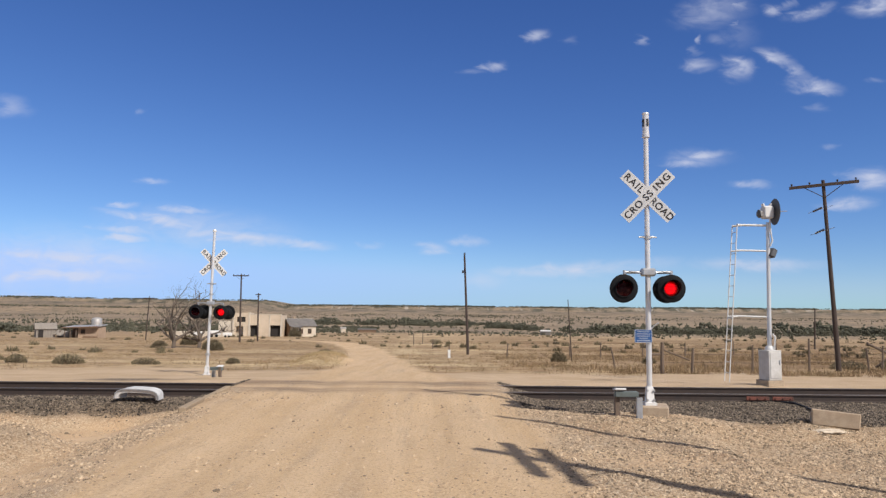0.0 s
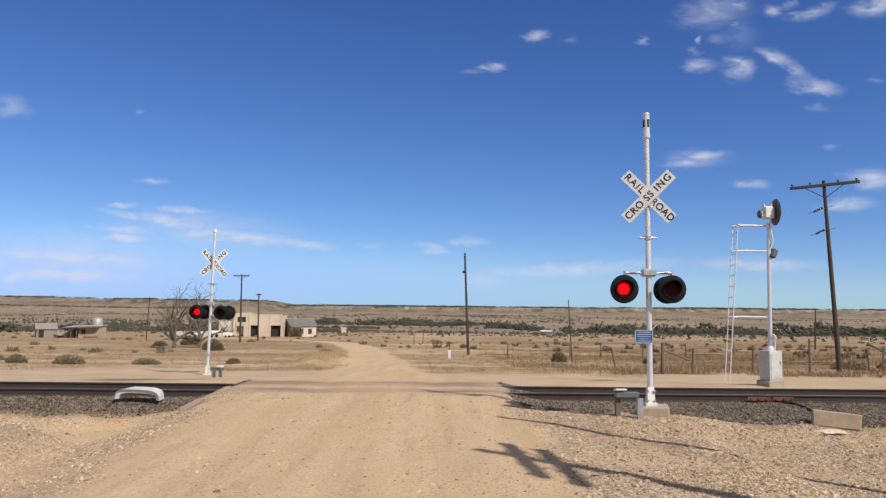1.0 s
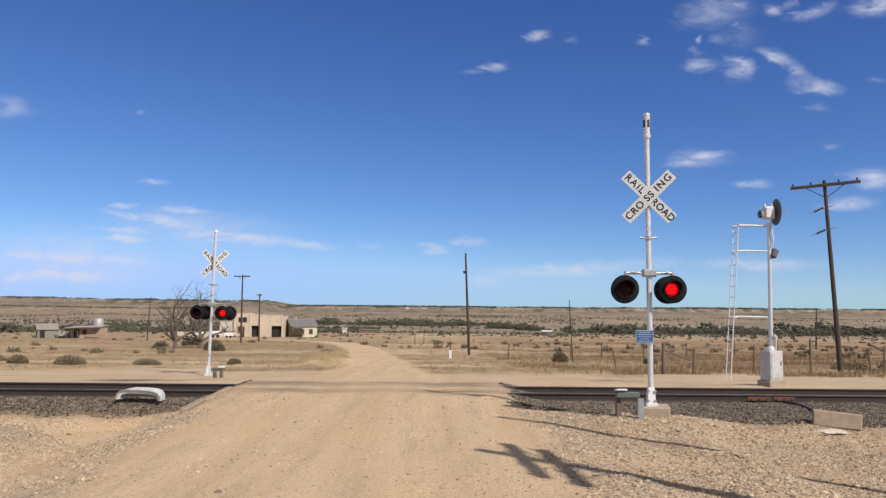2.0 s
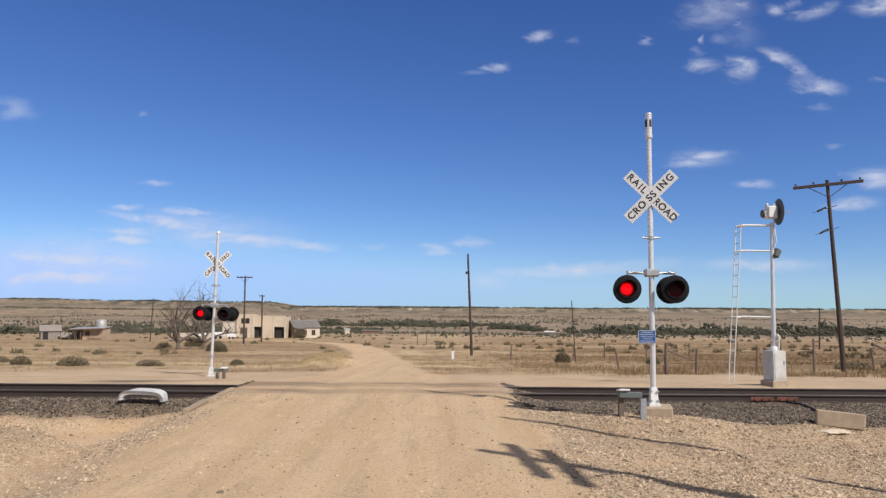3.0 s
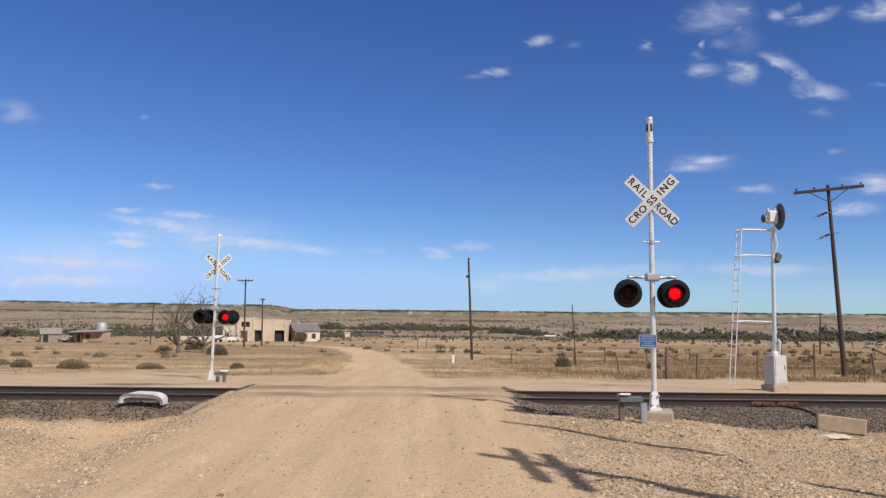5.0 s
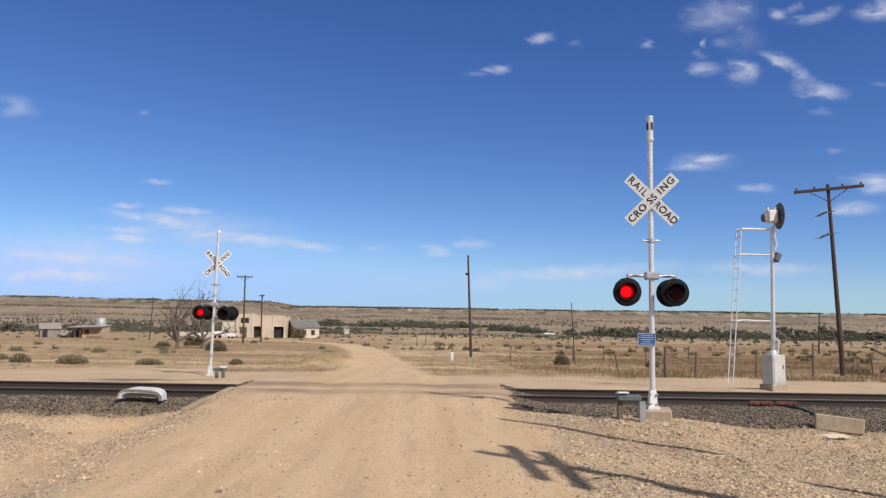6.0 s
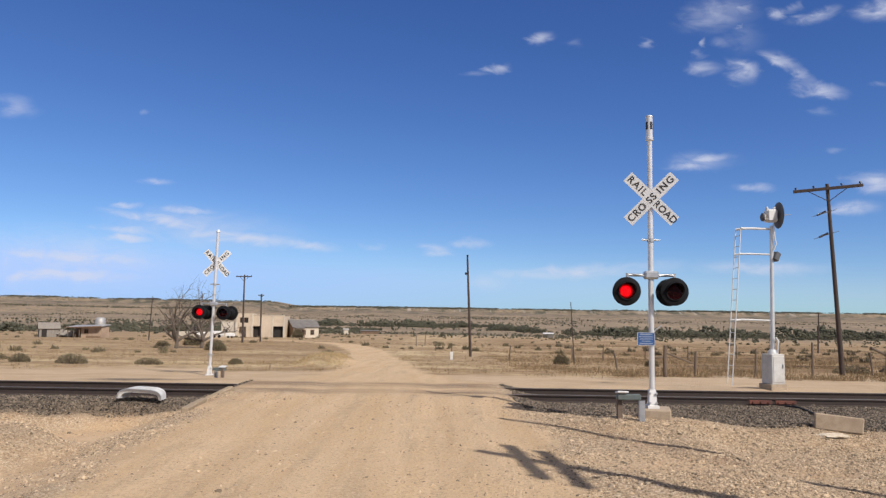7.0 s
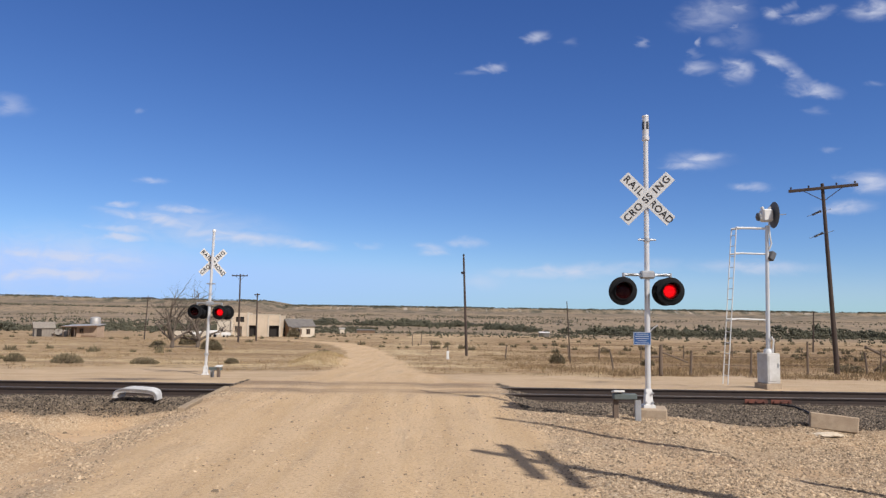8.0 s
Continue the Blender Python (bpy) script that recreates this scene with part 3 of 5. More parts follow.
def build_lamp(parent, m, flash):
    """One flashing lamp that faces -y: drum, background plate, hood, lens, lit reflector and, behind the lens, four
    added slats that hide its glow.
    flash: 0 for a lamp lit in the first beat, 1 for the other, None for one that faces away and is never seen lit."""
    bm = add_turned(BM(), ((0.0, -0.16), (0.10, -0.16), (0.165, -0.10), (0.165, 0.05), (0.15, 0.05), (0.15, -0.10), (0.0, -0.11)), pose(0, 0, 0, 90))
    lamp = part("lamp", bm, M_BLACK, parent, "black round flashing lamp", True)
    lamp.matrix_basis = m
    bm = add_turned(BM(), ((0.158, 0.022), (0.252, 0.022), (0.26, 0.016), (0.26, 0.008), (0.252, 0.002), (0.158, 0.002)), pose(0, 0, 0, 90), 40)
    part("backplate", bm, M_BLACK, lamp, "", True)
    bm = BM()
    hood = []
    for i in range(17):
        a = radians(-8 + 196 * i / 16)
        deep = 0.045 + 0.12 * max(0, math.sin(a)) ** 0.8
        hood.append([bm.verts.new((r * math.cos(a), -y, r * math.sin(a))) for r, y in ((0.168, 0.02), (0.165, 0.02 + deep), (0.160, 0.02 + deep), (0.162, 0.02))])
    for p, q in zip(hood, hood[1:]):
        for i in range(4):
            bm.faces.new((p[i], p[(i + 1) % 4], q[(i + 1) % 4], q[i]))
    bm.faces.new(hood[0])
    bm.faces.new(hood[-1][::-1])
    part("hood", bm, M_BLACK, lamp, "", True)
    bm = add_turned(BM(), ((0.0, 0.062), (0.06, 0.059), (0.11, 0.052), (0.15, 0.040), (0.15, 0.034), (0.11, 0.046), (0.0, 0.056)), pose(0, 0, 0, 90))
    lens = part("lens", bm, M_LENS, lamp, "dark red glass lens", True)
    lens.visible_shadow = False
    if flash is None:
        return lamp
    bm = add_turned(BM(), ((0.0945, -0.0655), (0.1185, -0.058), (0.1185, -0.065), (0.0945, -0.0735), (0.0945, -0.0655)), pose(0, 0, 0, 90))
    part("reflector", bm, M_MID, lamp, "red lit middle reflector", True)
    bm = add_turned(BM(), ((0.119, -0.057), (0.136, -0.053), (0.138, -0.060), (0.119, -0.064), (0.119, -0.057)), pose(0, 0, 0, 90))
    part("reflector", bm, M_RIM, lamp, "dim red outer reflector", True)
    bm = add_turned(BM(), ((0.0, -0.075), (0.04, -0.0735), (0.094, -0.0665), (0.094, -0.0745), (0.0, -0.083)), pose(0, 0, 0, 90))
    part("bulb_glow", bm, M_LIT, lamp, "glowing red lit reflector", True)
    # slats added for the flashing: the glow never goes out, they only cover it
    for k in range(4):
        z = -0.105 + 0.07 * k
        half = math.sqrt(0.149 ** 2 - max(0, abs(z) - 0.0) ** 2)
        slat = part("blanking_slat", add_box(BM(), 2 * half, 0.0012, 0.0715, None), M_SLAT, lamp, "thin dark slat added to hide the glow")
        slat.location = (0, -0.002, z)
        BLANKING_SLATS.append((slat, z, flash))
    return lamp


def build_crossbuck(parent, m, sheet):
    bm = add_box(BM(), 1.22, 0.006, 0.229, pose(0, 0, 0, 0, 45, 0), 0.002)
    under = part("crossbuck_board", bm, sheet, parent, "white board lettered in black")
    under.matrix_basis = m @ pose(0, 0.005, 0)
    bm = add_box(BM(), 1.22, 0.006, 0.229, pose(0, 0, 0, 0, -45, 0), 0.002)
    over = part("crossbuck_board", bm, sheet, parent, "white board lettered in black")
    over.matrix_basis = m @ pose(0, -0.004, 0)
    for board, word, s, turn in ((under, "RAIL", -0.355, -45), (under, "ROAD", 0.36, -45), (over, "CRO", -0.365, 45), (over, "SS", 0.01, 45), (over, "ING", 0.375, 45)):
        w = part("lettering", None, None, board, "black capital letters", me=WORDS[word])
        a = radians(turn)
        w.matrix_basis = pose(s * math.cos(a), -0.0065, s * math.sin(a)) @ pose(0, 0, 0, 0, -turn, 0) @ pose(0, 0, 0, 90, 0, 0)


def build_signal(m, height, top, buck, lamps, near):
    """Heights above the foot of the mast."""
    ob = thing("crossing_signal", m, "white steel railroad crossing signal with crossbuck and red flashing lamps", "crossing signal", "crossing signals")
    part("mast", add_rod(BM(), (0, 0, 0.1), (0, 0, height), 0.051, 0.048, 20), M_MAST, ob, "", True)
    # foot casting: tapered box with bolted cheeks
    bm = BM()
    add_turned(bm, ((0.0, 0.34), (0.075, 0.34), (0.085, 0.30), (0.105, 0.06), (0.15, 0.05), (0.15, 0.0), (0.0, 0.0)), None, 4)
    bmesh.ops.rotate(bm, verts=bm.verts, cent=(0, 0, 0), matrix=Matrix.Rotation(radians(45), 3, "Z"))
    foot = part("foot_casting", bm, M_WHITE, ob, "white painted cast foot")
    bolt = None
    for sx in (-0.062, 0.062):
        for z in (0.10, 0.27):
            if bolt is None:
                bolt = part("bolt", add_rod(BM(), (0, 0, 0), (0, -0.03, 0), 0.022, 0.02, 6), M_GALV, foot)
            else:
                bolt = part("bolt", None, None, foot, me=bolt.data)
            bolt.location = (sx, -0.07 - 0.04 * (0.3 - z), z)
    # clamp with cross pins below the boards
    bm = add_turned(BM(), ((0.058, -0.03), (0.068, -0.03), (0.068, 0.03), (0.058, 0.03)), pose(0, 0, buck - 0.78))
    add_rod(bm, (-0.17, -0.03, buck - 0.78), (0.17, -0.03, buck - 0.78), 0.014)
    add_rod(bm, (-0.15, 0.04, buck - 0.76), (0.15, 0.04, buck - 0.76), 0.012)
    part("clamp", bm, M_GALV, ob, "galvanised band clamp", True)
    bm = add_rod(BM(), (-0.44, 0, lamps + 0.31), (0.44, 0, lamps + 0.31), 0.028, None, 12)
    for s in (-1, 1):
        add_rod(bm, (s * 0.44, 0, lamps + 0.345), (s * 0.44, 0, lamps + 0.14), 0.03, None, 12)
        add_rod(bm, (s * 0.1, -0.05, lamps + 0.29), (s * 0.36, -0.02, lamps + 0.33), 0.012)
    part("lamp_arm", bm, M_GALV, ob, "galvanised tubular lamp arm", True)
    part("junction_box", add_box(BM(), 0.27, 0.17, 0.15, pose(0, -0.01, lamps + 0.31), 0.03), M_GALV, ob, "rounded aluminium junction box")
    # the far boards' full sun is put in as a paler white
    build_crossbuck(ob, pose(0, -0.075 if near else 0.075, buck, 0, 0, -7 if near else 0), M_BOARD if near else M_WHITE)
    if near:
        bm = add_turned(BM(), ((0.0, 0.47), (0.06, 0.47), (0.068, 0.455), (0.068, 0.44), (0.062, 0.435), (0.062, 0.06), (0.07, 0.05), (0.07, -0.01), (0.06, -0.02), (0.0, -0.02)), pose(0, 0, height))
        bell = part("bell_housing", bm, M_MAST, ob, "white slotted bell housing", True)
        for a in (-140, -60, 20, 100):
            # black box on the closed housing, for the shade inside the slot
            slot = part("slot", add_box(BM(), 0.045, 0.012, 0.15, None, 0.005), M_INK, bell, "black inset for the shade in a sound opening")
            slot.matrix_basis = pose(0, 0, height + 0.27) @ pose(0, 0, 0, 0, 0, a) @ pose(0, -0.062, 0)
        # small blue notice on its bracket
        plate = part("notice_plate", add_box(BM(), 0.33, 0.005, 0.24, pose(-0.12, -0.072, 1.27), 0.002), M_BLUE, ob, "blue emergency notice plate")
        rim = BM()
        for px, pz, w, h in ((-0.12, 1.383, 0.31, 0.008), (-0.12, 1.157, 0.31, 0.008), (-0.278, 1.27, 0.008, 0.22), (0.038, 1.27, 0.008, 0.22)):
            add_box(rim, w, 0.003, h, pose(px, -0.077, pz))
        part("border", rim, M_BOARD, plate, "thin white border")
        for k, w in enumerate((0.22, 0.26, 0.24, 0.16, 0.25)):
            part("writing_bar", add_box(BM(), w, 0.003, 0.008, pose(-0.12, -0.077, 1.35 - 0.04 * k)), M_BOARD, plate, "illegible white writing")
        bm = add_tube(BM(), ((0.05, 0, 1.40), (0.10, -0.01, 1.46), (0.19, -0.01, 1.52)), 0.012)
        part("conduit", bm, M_GALV, ob, "", True)
    else:
        part("cap", add_turned(BM(), ((0.0, 0.05), (0.045, 0.04), (0.066, 0.0), (0.066, -0.05), (0.055, -0.05)), pose(0, 0, height)), M_WHITE, ob, "", True)
        part("band", add_turned(BM(), ((0.055, -0.03), (0.085, -0.03), (0.085, 0.03), (0.055, 0.03)), pose(0, 0, 0.75)), M_GALV, ob, "", True)
        part("band", add_turned(BM(), ((0.055, -0.02), (0.075, -0.02), (0.075, 0.02), (0.055, 0.02)), pose(0, 0, buck - 1.15)), M_GALV, ob, "", True)
    for s, beat in ((-0.44, 1), (0.44, 0)):
        build_lamp(ob, pose(s - 0.07 if near else s, -0.22, lamps), beat)
        build_lamp(ob, pose(s + (-0.04 if s > 0 else 0.02) if near else s + 0.15, 0.18, lamps - 0.005, 0, 0, 180), None)
        part("lamp_bracket", add_rod(BM(), (s - 0.04, -0.22, lamps + 0.15), (s - 0.04, 0.2, lamps + 0.15), 0.022, None, 10), M_BLACK, ob, "", True)
    return ob


build_signal(pose(3.86, 13.6, 0.28), 5.05, 0.47, 3.90, 2.15, True)
build_signal(pose(-8.43, 26.2, -0.40, 0, 1.2, 0), 5.22, 0.05, 4.05, 2.26, False)


def build_footing(x, y, z, sx, sy, h):
    ob = part("concrete_footing", add_box(BM(), sx, sy, h, pose(0, 0, -h / 2), 0.02), M_CONC)
    ob.matrix_world = pose(x, y, z, 0, 0, -14)
    return tagged(ob, "weathered tan concrete footing block in gravel", "footing")


build_footing(3.90, 13.62, 0.28, 0.58, 0.62, 0.42)
build_footing(-8.43, 26.2, -0.38, 0.6, 0.6, 0.4)


# ---------------------------------------------------------------- more materials
M_STUCCO = mat("beige_stucco", (0.62, 0.51, 0.385), 0.9, 0, (0.53, 0.43, 0.32), 0.5, 12, 0.2)
M_PALEWALL = mat("pale_plaster", (0.62, 0.55, 0.45), 0.9, 0, (0.52, 0.45, 0.36), 0.6, 14, 0.2)
# near-black colour that stands in for the shade inside openings
M_SHADE = mat("opening_shade", (0.03, 0.025, 0.022), 0.9, 0, bump=0.05)
M_SHINGLE = mat("grey_shingle", (0.13, 0.12, 0.115), 0.9, 0, (0.19, 0.175, 0.16), 1.0, 9, 0.4)
M_PLANK = mat("silvered_planks", (0.28, 0.25, 0.215), 0.95, 0, (0.19, 0.165, 0.14), 1.5, 14, 0.4, streak=(4, 4, 0.5))
M_BROWN = mat("brown_planks", (0.17, 0.105, 0.07), 0.95, 0, (0.24, 0.16, 0.10), 1.0, 12, 0.4, streak=(4, 4, 0.5))
M_ADOBE = mat("tan_adobe", (0.44, 0.32, 0.225), 0.95, 0, (0.33, 0.235, 0.165), 1.0, 12, 0.3)
M_TIN = mat("dull_tin", (0.55, 0.54, 0.52), 0.5, 0.5, (0.42, 0.38, 0.34), 1.2, 20, 0.1)
M_BARK = mat("bleached_bark", (0.15, 0.12, 0.095), 0.95, 0, (0.10, 0.08, 0.065), 3, 30, 0.4)
M_WOODS = mat("far_tree_leaves", (0.088, 0.084, 0.054), 0.95, 0, (0.058, 0.060, 0.042), 0.03, 1.3, 0.4, (0.11, 0.11, 0.07), island=0.2)
M_SAGE = mat("sagebrush", (0.165, 0.135, 0.08), 0.95, 0, (0.11, 0.09, 0.055), 0.6, 6, 0.5, (0.22, 0.18, 0.10), island=0.4)
M_WEED = mat("withered_weeds", (0.24, 0.16, 0.085), 0.95, 0, (0.17, 0.115, 0.062), 0.4, 5, 0.1, (0.26, 0.19, 0.10), island=0.4)
M_STRAW = mat("dry_grass_blades", (0.44, 0.335, 0.18), 0.9, 0, (0.36, 0.26, 0.135), 0.3, 5, 0.1, (0.52, 0.42, 0.25), island=0.3)
M_STONE = mat("pale_gravel", (0.40, 0.305, 0.205), 0.9, 0, (0.31, 0.225, 0.145), 4, 40, 0.3, (0.52, 0.42, 0.30), island=0.6)
M_BALLAST = mat("grey_ballast_rock", (0.145, 0.114, 0.085), 0.9, 0, (0.085, 0.067, 0.05), 4, 40, 0.3, (0.31, 0.25, 0.185), island=0.9)
M_CULVERT = mat("chalky_white_metal", (0.60, 0.60, 0.59), 0.6, 0, (0.47, 0.46, 0.44), 4, 40, 0.15, (0.35, 0.32, 0.29))
M_LIME = mat("spilled_white_powder", (0.66, 0.57, 0.45), 0.95, 0, (0.52, 0.43, 0.32), 6, 40, 0.3)
M_GLASSY = mat("porcelain_insulator", (0.035, 0.03, 0.035), 0.25, 0, bump=0.02)
M_OLDWOOD = mat("sun_bleached_timber", (0.36, 0.28, 0.19), 0.95, 0, (0.27, 0.2, 0.13), 3, 30, 0.4, streak=(1, 10, 10))
M_CASE = mat("weathered_white_paint", (0.60, 0.58, 0.55), 0.6, 0, (0.48, 0.45, 0.41), 2.5, 30, 0.1, (0.34, 0.29, 0.24), 0.5)
M_DISC = mat("black_signal_background", (0.085, 0.09, 0.098), 0.7, 0, (0.11, 0.113, 0.12), 3, 30, 0.06)


# ---------------------------------------------------------------- railway signal with ladder
def build_wayside():
    ob = thing("wayside_signal", pose(9.33, 20.8, 0.06), "white railway signal mast with ladder and black round disc", "railway signal")
    part("base_slab", add_box(BM(), 0.52, 0.52, 0.24, pose(0, 0, -0.08, 0, 0, 16), 0.01), M_CONC, ob, "concrete slab")
    case = part("equipment_case", add_box(BM(), 0.43, 0.43, 0.84, pose(0.02, 0, 0.46, 0, 0, 16), 0.012), M_CASE, ob, "white sheet-steel base case")
    part("case_door", add_box(BM(), 0.35, 0.02, 0.72, pose(0.02, 0, 0.46, 0, 0, 16) @ pose(0, -0.22, 0), 0.006), M_CASE, case, "white hinged case door")
    part("latch", add_box(BM(), 0.03, 0.03, 0.12, pose(0.02, 0, 0.55, 0, 0, 16) @ pose(0.13, -0.24, 0), 0.004), M_GALV, case)
    part("mast", add_rod(BM(), (0.02, 0, 0.84), (0.07, 0, 4.55), 0.060, 0.050, 18), M_MAST, ob, "", True)
    part("mast_collar", add_turned(BM(), ((0.07, 0.0), (0.13, 0.0), (0.13, 0.05), (0.09, 0.12), (0.07, 0.12)), pose(0.02, 0, 0.885)), M_WHITE, ob, "", True)
    part("conduit", add_tube(BM(), ((0.10, -0.12, 0.9), (0.13, -0.12, 1.25), (0.07, -0.10, 1.35)), 0.022), M_WHITE, ob, "", True)
    part("conduit", add_tube(BM(), ((0.10, -0.07, 4.62), (0.11, -0.09, 4.25), (0.15, -0.09, 4.02), (0.09, -0.07, 3.85)), 0.022), M_WHITE, ob, "", True)
    part("relay_box", add_box(BM(), 0.17, 0.20, 0.26, pose(0.17, 0.0, 3.66, 0, 28, 20), 0.02), M_DISC, ob, "small dark grey box")
    # ladder, seen nearly edge on
    ladder = thing("ladder", Matrix(), "white steel ladder", "ladder")
    for k in ("category",):
        del ladder[k]
    ladder.parent = ob
    foot, head = Vector((-1.19, -0.1, -0.02)), Vector((-0.86, -0.1, 4.44))
    apart = Vector((0.0, 0.36, 0))
    for s in (0, 1):
        part("stringer", add_rod(BM(), foot + apart * s, head + apart * s, 0.016, None, 8), M_WHITE, ladder, "", True)
    for k in range(14):
        p = foot.lerp(head, (k + 0.8) / 14.4)
        part("rung", add_rod(BM(), p, p + apart, 0.011, None, 6), M_GALV, ladder, "", True)
    for z, thick in ((4.46, 0.034), (3.72, 0.026), (1.82, 0.024)):
        p = foot.lerp(head, (z + 0.02) / 4.46)
        bm = add_tube(BM(), (p + apart, Vector((p.x + 0.25, 0.1, z + 0.02)), Vector((0.03 + z * 0.011, 0.0, z))), thick)
        add_tube(bm, (p, Vector((p.x + 0.2, 0.05, z + 0.015))), thick * 0.9)
        part("ladder_brace", bm, M_WHITE, ob, "", True)
    # searchlight head: housing, background disc facing along the track, short hood
    m = pose(0.12, 0.0, 4.86, 0, 0, 88)
    bm = add_box(BM(), 0.30, 0.30, 0.36, pose(0.06, 0.0, 4.84, 0, 0, 90), 0.04)
    add_box(bm, 0.16, 0.16, 0.18, pose(-0.12, 0.0, 4.80, 0, 0, 90), 0.02)
    for sx in (-0.05, 0.16):
        add_box(bm, 0.05, 0.12, 0.10, pose(sx, 0.0, 5.05, 0, 14 if sx > 0 else -14, 0), 0.01)
    part("lamp_housing", bm, M_WHITE, ob, "white cast lamp housing")
    part("rear_cover", add_turned(BM(), ((0.0, 0.03), (0.09, 0.025), (0.12, 0.0), (0.12, -0.04), (0.0, -0.04)), pose(-0.19, 0.0, 4.80, 0, -90, 0), 20), M_DISC, ob, "dark round rear cover", True)
    part("sight_rod", add_rod(BM(), (0.28, 0.0, 4.86), (0.62, -0.05, 4.88), 0.012, None, 6), M_GALV, ob)
    bm = add_turned(BM(), ((0.0, 0.012), (0.37, 0.012), (0.385, 0.0), (0.37, -0.012), (0.0, -0.012)), m @ pose(0, -0.16, 0, 90), 40)
    part("background_disc", bm, M_DISC, ob, "large black round background", True)
    bm = add_turned(BM(), ((0.11, 0.0), (0.115, 0.05), (0.10, 0.05), (0.10, 0.0)), m @ pose(0, -0.17, 0, 90))
    part("hood", bm, M_DISC, ob, "", True)
    return ob


build_wayside()


# ---------------------------------------------------------------- poles
def build_pole(name, x, y, lean, height, r, arms, label, insulators=True, beam=0.12, group="utility poles"):
    """arms: (height, length, bearing in degrees from +x, tilt). lean: shift of the top."""
    z0 = z_at(x, y)
    ob = thing(name, pose(x, y, z0), label, "utility pole", group)
    top = Vector((lean[0], lean[1], height))
    bm = BM()
    add_turned(bm, [(0.0, -0.3)] + [(r * (1 - 0.38 * k / 8) * (1 + 0.02 * (k % 3)), -0.3 + (height + 0.3) * k / 8) for k in range(9)] + [(0.0, height)], None, 12)
    for v in bm.verts:
        v.co += Vector((lean[0], lean[1], 0)) * max(0, v.co.z / height)
    part("shaft", bm, M_POLE, ob, "", True)
    for h, length, bearing, tilt in arms:
        at = top * (h / height)
        m = Matrix.Translation(at) @ pose(0, 0, 0, 0, -tilt, bearing)
        arm = part("crossarm", add_box(BM(), length, beam, 0.14, m @ pose(0, -r * 0.9, 0), 0.008), M_POLE, ob)
        for s in (-1, 1):
            part("brace", add_rod(BM(), m @ Vector((s * length * 0.28, -r * 0.6, -0.05)), m @ Vector((0, -r * 0.5, -0.62)), 0.018, None, 6), M_POLE, ob)
            if insulators:
                for q in (0.46, 0.20):
                    bm = add_turned(BM(), ((0.0, 0.12), (0.035, 0.115), (0.05, 0.08), (0.035, 0.07), (0.055, 0.03), (0.02, 0.02), (0.016, -0.04), (0.0, -0.04)), m @ pose(s * length * q, -r * 0.9, 0.08), 10)
                    part("insulator", bm, M_GLASSY, arm, "small dark porcelain insulator", True)
    return ob


right_pole = build_pole("utility_pole", 18.76, 34.5, (-0.44, 0, ), 9.12, 0.118, ((8.88, 3.0, -22, 3.5),), "brown wooden utility pole with one crossarm, leaning slightly")
for z, x in ((7.75, -0.05), (6.70, 0.02)):
    bm = BM()
    a = Vector((-0.40 + x, -0.15, z))
    for k in range(5):
        bmesh.ops.create_uvsphere(bm, u_segments=10, v_segments=6, radius=0.055, matrix=Matrix.Translation(a + Vector((-0.10 * k - 0.2, -0.02 * k, -0.045 * k))))
    add_rod(bm, a + Vector((0.35, 0, 0.12)), a + Vector((-0.9, -0.12, -0.28)), 0.012)
    part("strain_insulator", bm, M_GLASSY, right_pole, "string of dark insulator discs", True)
mid_pole = build_pole("utility_pole", 2.34, 66, (-0.36, 0), 8.85, 0.13, (), "dark bare wooden pole in dry grass")
part("pole_top_pin", add_turned(BM(), ((0.0, 0.42), (0.07, 0.40), (0.10, 0.28), (0.06, 0.2), (0.09, 0.1), (0.04, 0.0)), pose(-0.36, 0, 8.83), 10), M_GLASSY, mid_pole, "dark insulator on the pole top", True)
part("bracket", add_box(BM(), 0.34, 0.2, 0.22, pose(-0.42, -0.1, 7.5), 0.02), M_GLASSY, mid_pole, "small dark bracket")
build_pole("utility_pole", -26.7, 96, (-0.05, 0), 9.0, 0.14, ((8.75, 2.2, -8, 0),), "wooden utility pole with one crossarm beside a ruin")
build_pole("utility_pole", -27.9, 110, (-0.05, 0), 7.2, 0.14, ((7.0, 0.9, -8, 0),), "short wooden utility pole beside a ruin", False)
build_pole("utility_pole", -44.8, 110, (0.3, 0), 6.6, 0.09, ((6.3, 2.0, -8, 0),), "wooden utility pole among dry scrub", False)
build_pole("utility_pole", 45.0, 88.0, (0.2, 0), 4.9, 0.10, (), "thin bare wooden pole in dry grass")
build_pole("utility_pole", 8.35, 47, (-0.22, 0), 3.95, 0.042, (), "thin leaning stick of grey wood in the field")
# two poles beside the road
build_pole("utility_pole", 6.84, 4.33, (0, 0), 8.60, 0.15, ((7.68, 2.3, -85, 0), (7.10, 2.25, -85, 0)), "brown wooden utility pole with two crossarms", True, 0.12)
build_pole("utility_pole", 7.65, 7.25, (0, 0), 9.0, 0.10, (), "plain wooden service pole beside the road")


